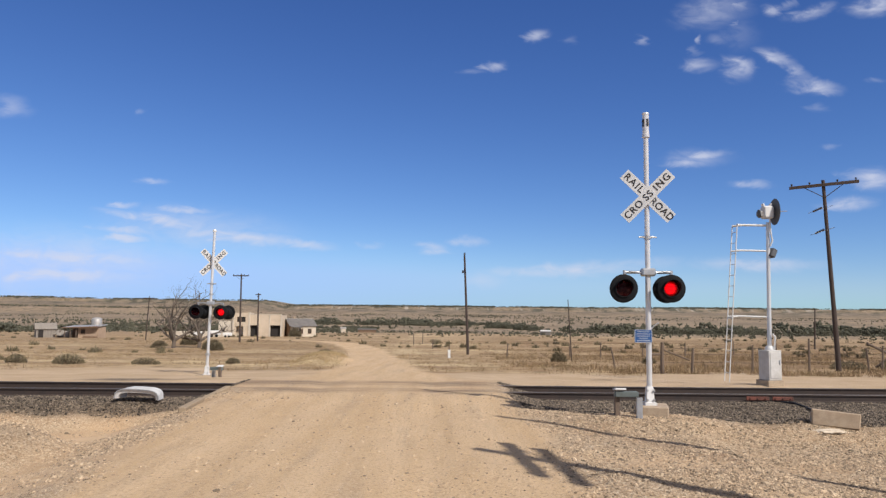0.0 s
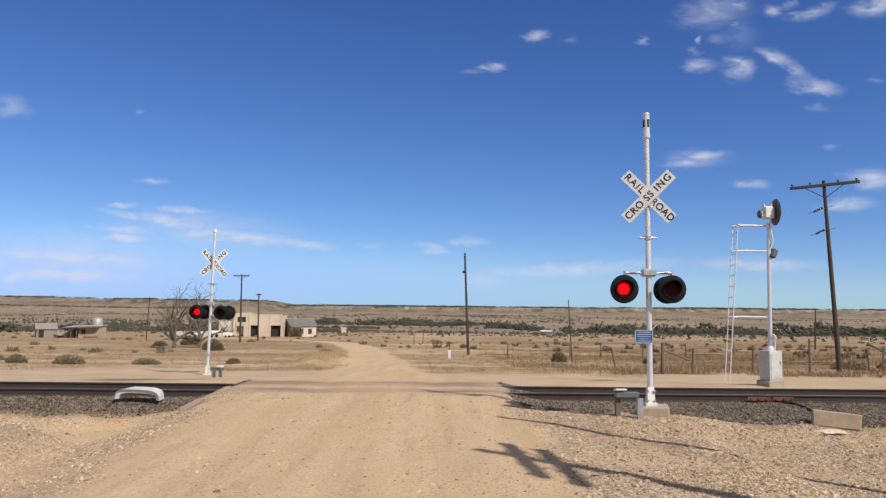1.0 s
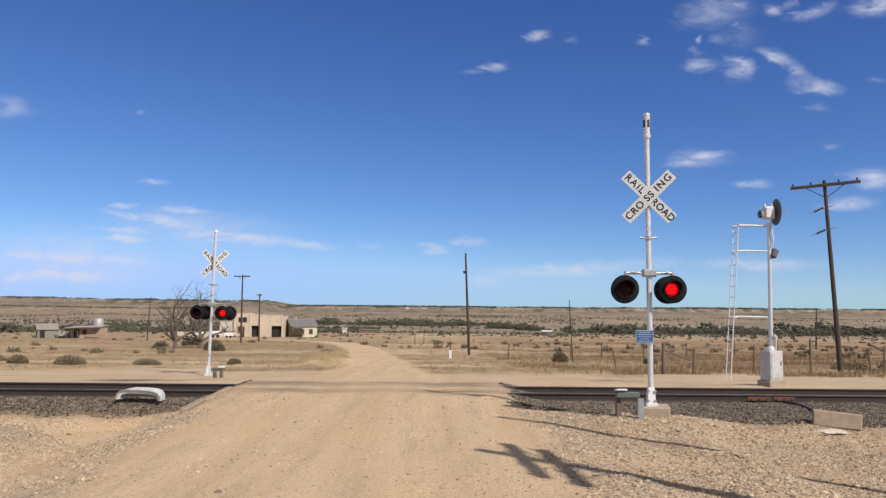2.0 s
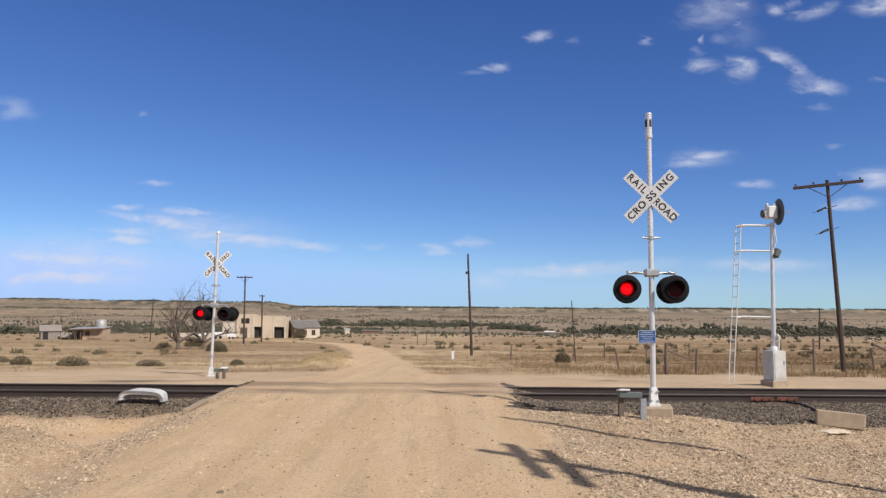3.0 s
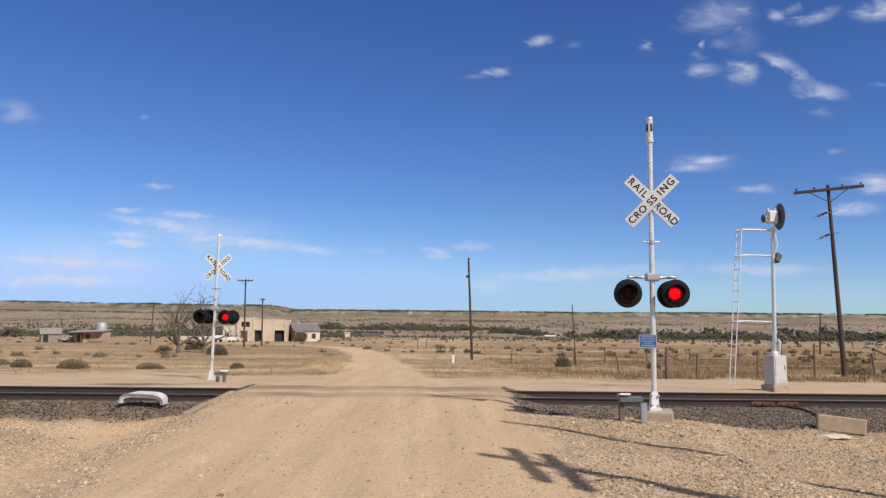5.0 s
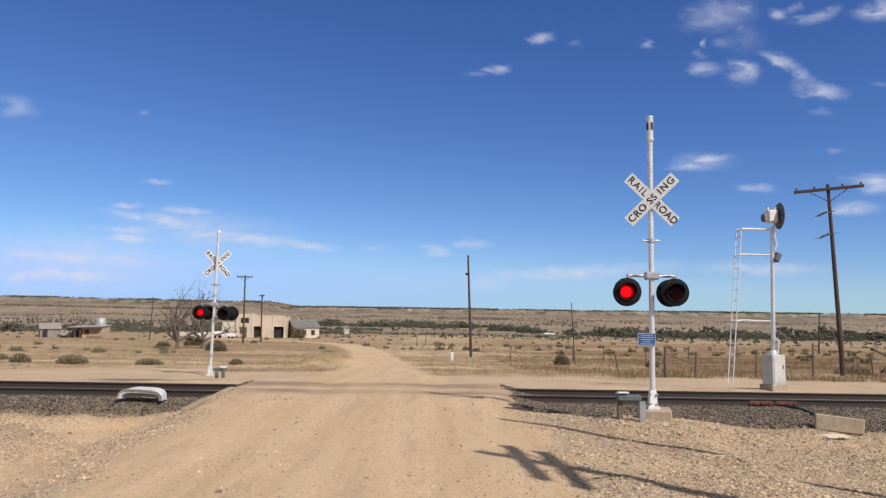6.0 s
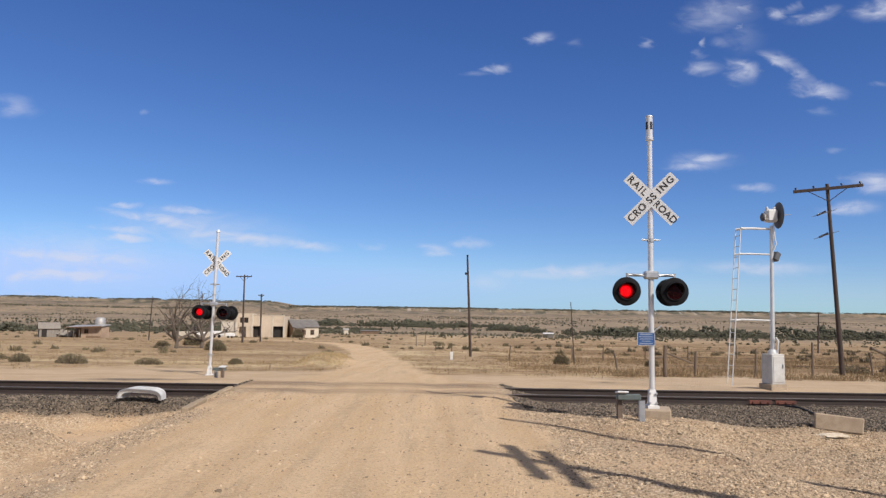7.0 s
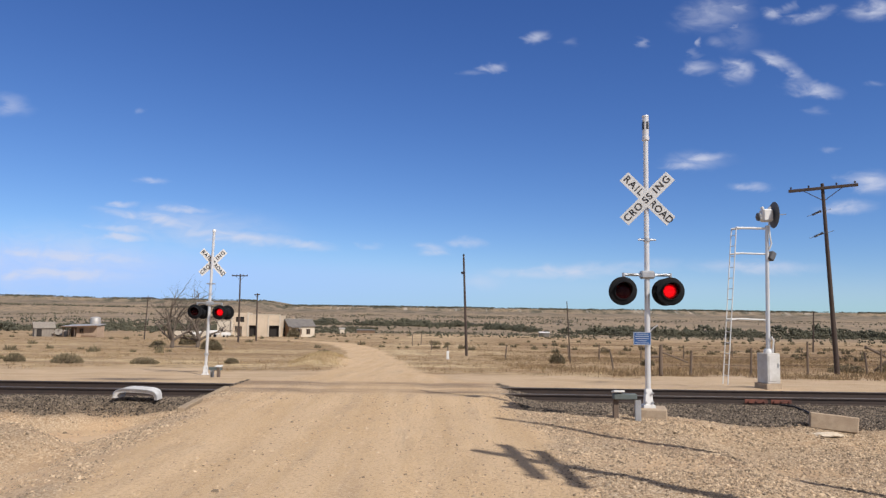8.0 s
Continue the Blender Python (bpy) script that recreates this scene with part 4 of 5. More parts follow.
# ---------------------------------------------------------------- small things by the track
def build_junction(x, y, z, h, m_turn):
    ob = thing("track_junction_box", pose(x, y, z, 0, 0, m_turn), "grey steel junction box with pale lid on posts", "junction box")
    part("post", add_box(BM(), 0.09, 0.09, h + 0.25, pose(-0.17, 0.1, (h - 0.25) / 2), 0.006), M_GREYWOOD, ob, "grey wooden post")
    bm = add_box(BM(), 0.08, 0.012, h + 0.10, pose(0.17, -0.16, (h - 0.30) / 2 + 0.02))
    add_box(bm, 0.012, 0.07, h + 0.10, pose(0.126, -0.13, (h - 0.30) / 2 + 0.02))
    add_box(bm, 0.012, 0.07, h + 0.10, pose(0.214, -0.13, (h - 0.30) / 2 + 0.02))
    part("channel_post", bm, M_GALV, ob, "galvanised channel post")
    part("box_body", add_box(BM(), 0.42, 0.14, 0.10, pose(-0.02, 0.04, h - 0.04), 0.012), M_GREEN, ob)
    part("lid", add_box(BM(), 0.20, 0.20, 0.035, pose(-0.14, 0.04, h + 0.045, -8), 0.008), M_WHITE, ob, "pale sloping lid")
    return ob


build_junction(3.34, 13.15, 0.0, 0.56, 0)
build_junction(-7.40, 24.0, -0.30, 0.36, 170)


def build_hull():
    """Flared metal end of a culvert, lying half in the ballast."""
    bm = BM()
    rows = []
    for i in range(13):
        a = math.pi * i / 12
        for s in (1,):
            w, h = 0.51, 0.25
            c, d = math.cos(a), math.sin(a)
            px, pz = w * math.copysign(abs(c) ** 0.55, c), h * d ** 0.62
            rows.append([bm.verts.new((px * k, y, pz * q)) for k, y, q in ((1, -0.18, 0.90), (0.97, 0.0, 1.0), (0.92, 0.18, 1.02), (0.82, 0.18, 0.72), (0.88, -0.16, 0.58))])
    for p, q in zip(rows, rows[1:]):
        for i in range(5):
            bm.faces.new((p[i], p[(i + 1) % 5], q[(i + 1) % 5], q[i]))
    bm.faces.new(rows[0])
    bm.faces.new(rows[-1][::-1])
    ob = thing("culvert_end", pose(-6.93, 16.85, -0.085, 0, 2, -4), "chalky white flared culvert end half buried in ballast", "culvert")
    part("flared_shell", bm, M_CULVERT, ob, "", True)
    part("rim_bar", add_tube(BM(), [(0.52 * math.copysign(abs(math.cos(math.pi * i / 10)) ** 0.55, math.cos(math.pi * i / 10)), -0.19, 0.222 * math.sin(math.pi * i / 10) ** 0.62) for i in range(11)], 0.014, 6), M_GALV, ob, "", True)


build_hull()


def build_slab(x, y, size, rot, label):
    ob = part("concrete_slab", add_box(BM(), *size, None, 0.02), M_CONC)
    ob.matrix_world = pose(x, y, z_at(x, y) + size[2] * 0.40, *rot)
    for v in ob.data.vertices:
        v.co += noise.noise_vector(v.co * 5) * 0.03
    return tagged(ob, label, "concrete slab", "discarded slabs by the track")


build_slab(7.10, 13.25, (0.78, 0.28, 0.29), (-4, 4, -20), "broken tan concrete block lying tilted in gravel")
bm = BM()
bmesh.ops.create_icosphere(bm, subdivisions=3, radius=1)
for v in bm.verts:
    v.co = Vector((v.co.x * 0.26, v.co.y * 0.14, max(v.co.z, -0.2) * 0.05)) * (1 + 0.3 * noise.noise(v.co * 3))
heap = part("powder_heap", bm, M_LIME, smooth=True)
heap.matrix_world = pose(6.85, 12.95, z_at(6.85, 12.95))
tagged(heap, "small heap of spilled white powder on gravel", "heap")


def build_timber(a, b, label):
    """A squared timber between two places on the ground, lying a little proud of it."""
    a, b = (Vector((x, y, z_at(x, y) + up)) for x, y, up in (a, b))
    bm = add_box(BM(), 0.15, 0.13, (b - a).length, None, 0.02)
    for v in bm.verts:
        v.co += noise.noise_vector(v.co * 4) * 0.02
    ob = part("old_timber", bm, M_OLDWOOD)
    ob.matrix_world = Matrix.Translation((a + b) / 2) @ (b - a).to_track_quat("Z", "Y").to_matrix().to_4x4()
    return tagged(ob, label, "timber", "timbers beside the crossing")


build_timber((-5.10, 14.4, 0.03), (-5.30, 16.2, 0.02), "grey weathered timber at the road's edge")
build_timber((-5.40, 16.2, 0.0), (-5.05, 17.3, 0.04), "grey weathered timber half buried in gravel")
for x, w in ((7.55, 0.55), (8.15, 0.5)):
    ob = thing("rail_joint", pose(x, 17.53, RAIL_TOP - 0.09), "rust-red bolted joint bar on the rail", "rail joint", "rail joints")
    part("joint_bar", add_box(BM(), w, 0.03, 0.09, pose(0, -0.03, 0), 0.008), M_REDROCK, ob)
    for k in range(3):
        part("bolt", add_rod(BM(), (-0.18 + 0.18 * k, -0.04, 0), (-0.18 + 0.18 * k, -0.085, 0), 0.02, None, 6), M_REDROCK, ob)


def build_cable(places, label):
    """A slack black cable lying over the ballast."""
    pts = [Vector((x, y, z_at(x, y) + 0.03 + 0.02 * (k % 2))) for k, (x, y) in enumerate(places)]
    tagged(part("track_cable", add_tube(BM(), pts, 0.022, 6), M_INK, smooth=True), label, "cable", "cables by the track")


build_cable(((8.05, 17.35), (8.2, 17.0), (8.2, 16.5), (8.05, 15.9), (7.8, 15.1), (7.6, 14.7)), "slack black cable running down the ballast")
build_cable(((8.1, 15.45), (8.35, 15.25), (8.7, 15.05), (9.1, 14.95), (9.6, 15.0)), "black cable lying across the ballast")


# ---------------------------------------------------------------- fences and markers
def build_post(x, y, h, r, lean, group, label, name="fence_post", material=M_GREYWOOD):
    bm = BM()
    add_rod(bm, (0, 0, -0.2), (lean * 0.55, 0, h * 0.55), r, r * 0.92, 8)
    add_rod(bm, (lean * 0.55, 0, h * 0.55), (lean, 0.02, h), r * 0.92, r * 0.8, 8)
    ob = part(name, bm, material, smooth=True)
    ob.matrix_world = pose(x, y, z_at(x, y), 0, 0, random.uniform(0, 360) if not lean else 0)
    return tagged(ob, label, "fence post", group)


FENCE = ((8.0, 33.6, 1.05, 0.045, -0.22), (9.05, 30.0, 1.28, 0.085, 0.0), (10.6, 31.0, 1.05, 0.06, 0.08), (13.6, 32.0, 1.2, 0.05, 0.05),
         (16.6, 33.0, 1.5, 0.055, 0.03), (19.9, 34.0, 1.1, 0.05, -0.1), (21.4, 35.5, 1.2, 0.05, 0.1), (23.6, 35.0, 1.3, 0.06, 0.12), (25.4, 36.5, 1.2, 0.05, 0.0), (27.6, 37.0, 1.3, 0.05, -0.08))
for x, y, h, r, lean in FENCE:
    build_post(x, y, h, r, lean, "posts of the old fence", "grey weathered fence post in dry grass")
for x, y, h, lean in ((4.6, 52, 1.1, 0.1), (0.6, 62, 0.9, 0.0), (-2.6, 95, 1.6, 0.1), (-3.6, 92, 1.4, 0.0), (12.6, 58, 1.2, 0.0), (17, 62, 1.2, 0.1), (22, 66, 1.2, 0.0), (28, 70, 1.3, 0.0), (34, 74, 1.3, -0.1), (-1.0, 78, 1.0, 0), (10, 57, 1.1, -0.05)):
    build_post(x, y, h, 0.055, lean, "posts of the old fence", "grey weathered fence post in dry grass")
bm = BM()
for h in (0.45, 0.8, 1.05):
    for a, b in zip(FENCE, FENCE[1:]):
        if abs(a[0] - b[0]) > 1.2:
            add_rod(bm, (a[0], a[1], z_at(a[0], a[1]) + h), (b[0], b[1], z_at(b[0], b[1]) + h - 0.03), 0.006, None, 4)
tagged(part("fence_wire", bm, M_RUST), "rusty barbed wire strung between grey posts", "fence wire")
bm = add_rod(BM(), (8.55, 29.95, z_at(8.55, 29.9) + 0.78), (9.15, 30.05, z_at(9, 30) + 0.80), 0.05, None, 8)
add_rod(bm, (9.05, 30.0, z_at(9, 30) + 1.0), (10.5, 31.0, z_at(10.5, 31) + 0.55), 0.035, None, 8)
tagged(part("fence_brace", bm, M_GREYWOOD, smooth=True), "grey wooden brace pole of the old fence", "fence brace")
for a, b, r in (((23.0, 34.6, 1.0), (24.6, 35.4, 0.1), 0.06), ((26.4, 36.0, 0.2), (28.5, 36.5, 1.1), 0.06), ((24.8, 35.2, 0.55), (29.5, 36.8, 0.45), 0.06), ((21.6, 37.0, 1.3), (23.6, 37.6, 0.5), 0.07), ((22.6, 38.0, 0.1), (24.2, 37.6, 1.5), 0.06), ((23.4, 36.4, 0.2), (27.8, 37.4, 0.35), 0.08), ((25.6, 38.2, 1.2), (27.0, 37.8, 0.1), 0.06), ((27.2, 38.6, 0.1), (28.2, 38.8, 1.4), 0.06)):
    za = z_at(a[0], a[1])
    ob = part("fallen_rail", add_rod(BM(), (a[0], a[1], za + a[2]), (b[0], b[1], za + b[2]), r, None, 8), M_GREYWOOD, smooth=True)
    tagged(ob, "fallen grey fence pole leaning among posts", "fence rail", "fallen poles of the old fence")
marker = thing("marker_post", pose(0.50, 52, z_at(0.5, 52)), "short white roadside marker post in dry grass", "marker post")
part("blade", add_box(BM(), 0.19, 0.04, 0.66, pose(0, 0, 0.27), 0.012), M_WHITE, marker)
part("foot", add_box(BM(), 0.10, 0.08, 0.3, pose(0, 0, -0.1), 0.01), M_GALV, marker)


# ---------------------------------------------------------------- buildings
def gable(bm, w, d, eave, ridge, over=0.3, thick=0.12):
    """A roof whose ridge runs along x."""
    for s in (-1, 1):
        a = math.atan2(ridge - eave, d / 2)
        run = math.hypot(ridge - eave, d / 2) + over
        mid = Vector((0, s * (d / 4 + over * math.cos(a) / 2), (ridge + eave) / 2 - over * math.sin(a) / 2 + thick / 2))
        add_box(bm, w + 2 * over, run, thick, Matrix.Translation(mid) @ Matrix.Rotation(-s * a, 4, "X"))
    return bm


def walls(w, d, h, ridge=0.0):
    bm = BM()
    add_box(bm, w, d, h + 0.4, pose(0, 0, h / 2 - 0.2))
    if ridge:
        for s in (-1, 1):
            vs = [bm.verts.new((s * w / 2, py, pz)) for py, pz in ((-d / 2, h), (d / 2, h), (0, ridge))]
            bm.faces.new(vs)
    return bm


def window(parent, w, h, m, frame_mat=M_PALEWALL, name="window"):
    # a dark panel on the wall gives the shade inside the window
    o = part(name, add_box(BM(), w, 0.06, h, m), M_SHADE, parent, "dark panel for the shade in an opening")
    bm = BM()
    for px, pz, a, b in ((0, h / 2, w + 0.16, 0.09), (0, -h / 2, w + 0.16, 0.09), (-w / 2, 0, 0.09, h), (w / 2, 0, 0.09, h), (0, 0, 0.05, h)):
        add_box(bm, a, 0.11, b, m @ pose(px, 0, pz))
    part("window_frame", bm, frame_mat, o)
    return o


def build_ruin():
    """Roofless two-storey shell: corner tower, low side wall, long upper wall over open bays."""
    x0, y0 = -43.0, 162
    z = z_at(x0, y0)
    ob = thing("stucco_building", pose(x0, y0, z, 0, 0, 2), "roofless beige stucco ruin with a square tower and open bays", "building")
    side, tower, high, sill = -0.8 - z, 1.2 - z, 0.65 - z, -1.75 - z
    bm = add_box(BM(), 0.3, 3.6, tower, pose(-3.5, 1.8, tower / 2 - 0.2))
    add_box(bm, 0.3, 3.6, tower, pose(0, 1.8, tower / 2 - 0.2))
    add_box(bm, 3.5, 0.3, tower, pose(-1.75, 3.5, tower / 2 - 0.2))
    part("tower_wall", bm, M_STUCCO, ob, "square corner tower")
    # front of the tower round its window and doorway
    bm = BM()
    wx0, wx1, wz0, wz1 = -2.75, -0.85, -1.05 - z, 0.10 - z
    for ax, bx, az, bz in ((-3.35, -0.15, wz1, tower - 0.2), (-3.35, wx0, wz0, wz1), (wx1, -0.15, wz0, wz1), (-3.35, -0.15, 2.3, wz0), (-3.35, -2.9, -0.4, 2.3), (-1.3, -0.15, -0.4, 2.3)):
        add_box(bm, bx - ax, 0.26, bz - az, pose((ax + bx) / 2, 0.02, (az + bz) / 2))
    front = part("tower_front", bm, M_STUCCO, ob)
    bm = BM()
    for px in (wx0 + 0.04, -1.8, wx1 - 0.04):
        add_box(bm, 0.08, 0.1, wz1 - wz0, pose(px, 0.02, (wz0 + wz1) / 2))
    part("window_frame", bm, M_BROWN, front, "weathered brown window frame")
    # dark panel behind the frame in place of the tower's inner shade
    part("window_shade_panel", add_box(BM(), wx1 - wx0, 0.04, wz1 - wz0, pose((wx0 + wx1) / 2, 0.1, (wz0 + wz1) / 2)), M_SHADE, front, "dark panel for the shade in the empty window")
    part("inner_wall", add_box(BM(), 2.9, 0.2, 2.6, pose(-1.9, 1.2, 1.0)), M_PALEWALL, ob, "sunlit pale inner wall")
    for px in (-3.5, -0.02):
        part("pilaster", add_box(BM(), 0.36, 0.4, tower + 0.1, pose(px, -0.05, tower / 2 - 0.15)), M_PALEWALL, ob, "pale corner pilaster")
    part("side_wall", add_box(BM(), 3.2, 0.3, side + 0.3, pose(-5.25, 0.3, side / 2 - 0.2)), M_PALEWALL, ob, "low pale side wall")
    # shade of the doorway as a dark panel on the solid wall
    part("doorway", add_box(BM(), 0.9, 0.1, 1.9, pose(-5.9, 0.12, 0.8)), M_SHADE, ob, "dark panel for the shade in a doorway")
    part("upper_wall", add_box(BM(), 6.9, 0.3, high - sill, pose(3.6, 0.1, (high + sill) / 2)), M_STUCCO, ob, "long blank upper wall")
    part("bay_wall", add_box(BM(), 2.4, 0.3, sill + 0.4, pose(3.3, 0.1, sill / 2 - 0.2)), M_STUCCO, ob)
    part("back_wall", add_box(BM(), 7.2, 0.3, high, pose(3.6, 6.0, high / 2 - 0.2)), M_STUCCO, ob)
    part("end_wall", add_box(BM(), 0.3, 5.6, high, pose(7.0, 3.1, high / 2 - 0.2)), M_STUCCO, ob)
    for ax, bx in ((0.2, 2.0), (4.6, 6.8)):
        # the bays' inner shade is a dark sheet set just behind them
        part("bay_shade_panel", add_box(BM(), bx - ax, 0.06, sill + 0.2, pose((ax + bx) / 2, 0.6, sill / 2 - 0.1)), M_SHADE, ob, "dark panel for the shade in an open bay")
    part("floor_slab", add_box(BM(), 6.8, 5.4, 0.25, pose(3.5, 3.1, sill + 0.05)), M_BROWN, ob, "weathered upper floor")
    for px in (2.0, 4.5, 7.0):
        part("pilaster", add_box(BM(), 0.24, 0.42, high + 0.2, pose(px, 0.06, high / 2 - 0.2)), M_PALEWALL, ob, "pale pilaster")
    part("coping", add_box(BM(), 7.1, 0.4, 0.12, pose(3.6, 0.1, high + 0.04)), M_PALEWALL, ob)


def build_house():
    z = z_at(-32.8, 168)
    ob = thing("farm_house", pose(-33.0, 168, z, 0, 0, 30), "small white house with a grey shingle gable roof", "house")
    eave, ridge = -1.9 - z, -0.45 - z
    part("wall", walls(6.0, 5.4, eave, ridge), M_PALEWALL, ob, "white plastered walls")
    # left end faces away from the sun; its shade is laid on in brown
    part("end_shade", add_box(BM(), 0.06, 5.3, eave, pose(-3.04, 0, eave / 2)), M_BROWN, ob, "dark brown layer for the shade on this end")
    # the same painted shade on the gable above
    bm = BM()
    for x in (-3.07, -3.02):
        bm.faces.new([bm.verts.new((x, py, pz)) for py, pz in ((-2.7, eave), (2.7, eave), (0, ridge))])
    part("gable_shade", bm, M_BROWN, ob, "dark brown layer for the shade on this end")
    part("roof", gable(BM(), 6.0, 5.4, eave, ridge), M_SHINGLE, ob, "grey shingle gable roof")
    part("ridge_cap", add_box(BM(), 6.4, 0.3, 0.08, pose(0, 0, ridge + 0.16)), M_TIN, ob, "pale metal ridge cap")
    part("chimney", add_box(BM(), 0.5, 0.5, 0.8, pose(-1.2, 0.3, ridge + 0.2)), M_CONC, ob)
    for px in (-0.5, 1.5):
        window(ob, 0.8, 1.1, pose(px, -2.73, 1.25), M_BROWN)
    part("door", add_box(BM(), 0.9, 0.06, 1.9, pose(-2.0, -2.73, 0.95)), M_BROWN, ob)
    part("porch_roof", add_box(BM(), 2.4, 1.3, 0.08, pose(-1.7, -3.3, eave - 0.15, 10, 0, 0)), M_SHINGLE, ob)
    for px in (-2.8, -0.7):
        part("porch_post", add_box(BM(), 0.1, 0.1, eave - 0.2, pose(px, -3.8, (eave - 0.3) / 2)), M_BROWN, ob)


def build_shed(x, y, w, d, eave, ridge, turn, wall_mat, roof_mat, label, openings):
    ob = thing("plank_shed", pose(x, y, z_at(x, y), 0, 0, turn), label, "shed", "old sheds")
    part("wall", walls(w, d, eave, ridge), wall_mat, ob)
    part("roof", gable(BM(), w, d, eave, ridge, 0.25, 0.1), roof_mat, ob)
    for px, pz, a, b in openings:
        # closed walls: each doorway's shade is a dark panel
        part("opening", add_box(BM(), a, 0.08, b, pose(px, -d / 2 - 0.02, pz)), M_SHADE, ob, "dark panel for the shade in a doorway")
    return ob


build_ruin()
build_house()
build_shed(-71.8, 131.5, 3.1, 2.7, 1.6, 2.55, 35, M_PLANK, M_PLANK, "silvered plank shed with a steep gable roof", ((-0.8, 0.75, 0.8, 1.4),))


def build_collapsed(x, y):
    """Heap of boards and rafters of a fallen shed, one wall still up."""
    rnd = random.Random(3)
    ob = thing("collapsed_shed", pose(x, y, z_at(x, y)), "collapsed grey plank shed with broken rafters", "shed", "old sheds")
    part("wall", add_box(BM(), 2.4, 0.08, 1.3, pose(0, 0.9, 0.55, -12, 4, 6)), M_PLANK, ob, "leaning plank wall")
    part("fallen_roof", add_box(BM(), 2.5, 2.0, 0.08, pose(0.1, -0.1, 0.75, 24, 12, 5)), M_PLANK, ob, "sagging roof panel")
    for k in range(12):
        a = Vector((rnd.uniform(-1.5, 1.2), rnd.uniform(-0.9, 0.9), -0.05))
        b = a + Vector((rnd.uniform(-1.3, 1.3), rnd.uniform(-0.6, 0.6), rnd.uniform(0.5, 2.1)))
        part("rafter", add_rod(BM(), a, b, 0.06, 0.05, 5), M_GREYWOOD if k % 2 else M_PLANK, ob)


def build_cabin(x, y):
    ob = thing("adobe_cabin", pose(x, y, z_at(x, y), 0, 0, 3), "low tan cabin with a flat pale tin roof and open porch", "cabin", "old sheds")
    part("wall", add_box(BM(), 3.6, 3.2, 2.2, pose(1.0, 0.2, 0.9)), M_ADOBE, ob)
    part("back_wall", add_box(BM(), 2.2, 0.2, 2.0, pose(-1.9, 1.4, 0.9)), M_BROWN, ob, "dark plank wall")
    part("roof", add_box(BM(), 6.2, 4.4, 0.12, pose(-0.1, -0.1, 2.1, 3, -2, 0)), M_TIN, ob, "pale sheet-metal roof")
    part("fascia", add_box(BM(), 6.2, 0.05, 0.16, pose(-0.1, -2.32, 1.96, 0, -2, 0)), M_BROWN, ob)
    for px in (-2.9, -1.9, -0.9):
        part("porch_post", add_box(BM(), 0.12, 0.12, 2.1, pose(px, -1.9, 0.95)), M_GREYWOOD, ob)
    window(ob, 0.7, 0.8, pose(0.1, -1.43, 1.15), M_BROWN)
    part("door", add_box(BM(), 0.9, 0.08, 1.7, pose(-0.84, 0.2, 0.8, 0, 0, 90)), M_BROWN, ob)
    part("board_stack", add_box(BM(), 2.4, 0.5, 0.45, pose(1.5, -1.8, 0.15, 0, 2, 0), 0.05), M_BROWN, ob, "stack of brown boards")


build_collapsed(-68.9, 132.0)
build_cabin(-64.4, 131.5)
build_shed(38.0, 268, 3.4, 2.6, 1.5, 1.8, 0, M_SHINGLE, M_WHITE, "distant low dark shed with a white metal roof", ())
build_shed(-37.5, 275, 1.7, 1.6, 1.5, 1.9, 20, M_PALEWALL, M_TIN, "distant little white hut in scrub", ())
build_shed(-30.0, 290, 7.0, 3.0, 1.2, 1.5, 8, M_BROWN, M_SHINGLE, "distant low brown shed in scrub", ())
tank = thing("water_tank", pose(-64.4, 135.5, z_at(-64.4, 135.5)), "round dull metal water tank on timber legs", "water tank")
part("drum", add_turned(BM(), ((0.0, 3.75), (0.5, 3.7), (0.88, 3.5), (0.9, 3.45), (0.9, 1.9), (0.0, 1.9)), None, 28), M_TIN, tank, "", True)
for sx in (-0.7, 0.7):
    for sy in (-0.7, 0.7):
        part("leg", add_box(BM(), 0.16, 0.16, 2.1, pose(sx, sy, 0.9)), M_GREYWOOD, tank)
for x, y, s in ((-47, 150, 1.0), (-51, 152, 0.8), (-44, 149, 0.7)):
    ob = thing("parked_trailer", pose(x, y, z_at(x, y), 0, 0, 12), "small white stock trailer parked in dry grass", "trailer", "parked trailers")
    part("body", add_box(BM(), 2.6 * s, 1.6 * s, 0.9 * s, pose(0, 0, 0.9 * s), 0.12 * s), M_WHITE, ob)
    for sx in (-0.5, 0.5):
        part("wheel", add_rod(BM(), (sx * s, -0.85 * s, 0.32 * s), (sx * s, -0.65 * s, 0.32 * s), 0.32 * s, None, 14), M_BLACK, ob)
low = part("field_wall", add_box(BM(), 12, 0.4, 1.3, None, 0.05), M_PALEWALL)
low.matrix_world = pose(-52, 156, z_at(-52, 156) + 0.5, 0, 0, 4)
tagged(low, "long low pale wall in dry grass", "wall")


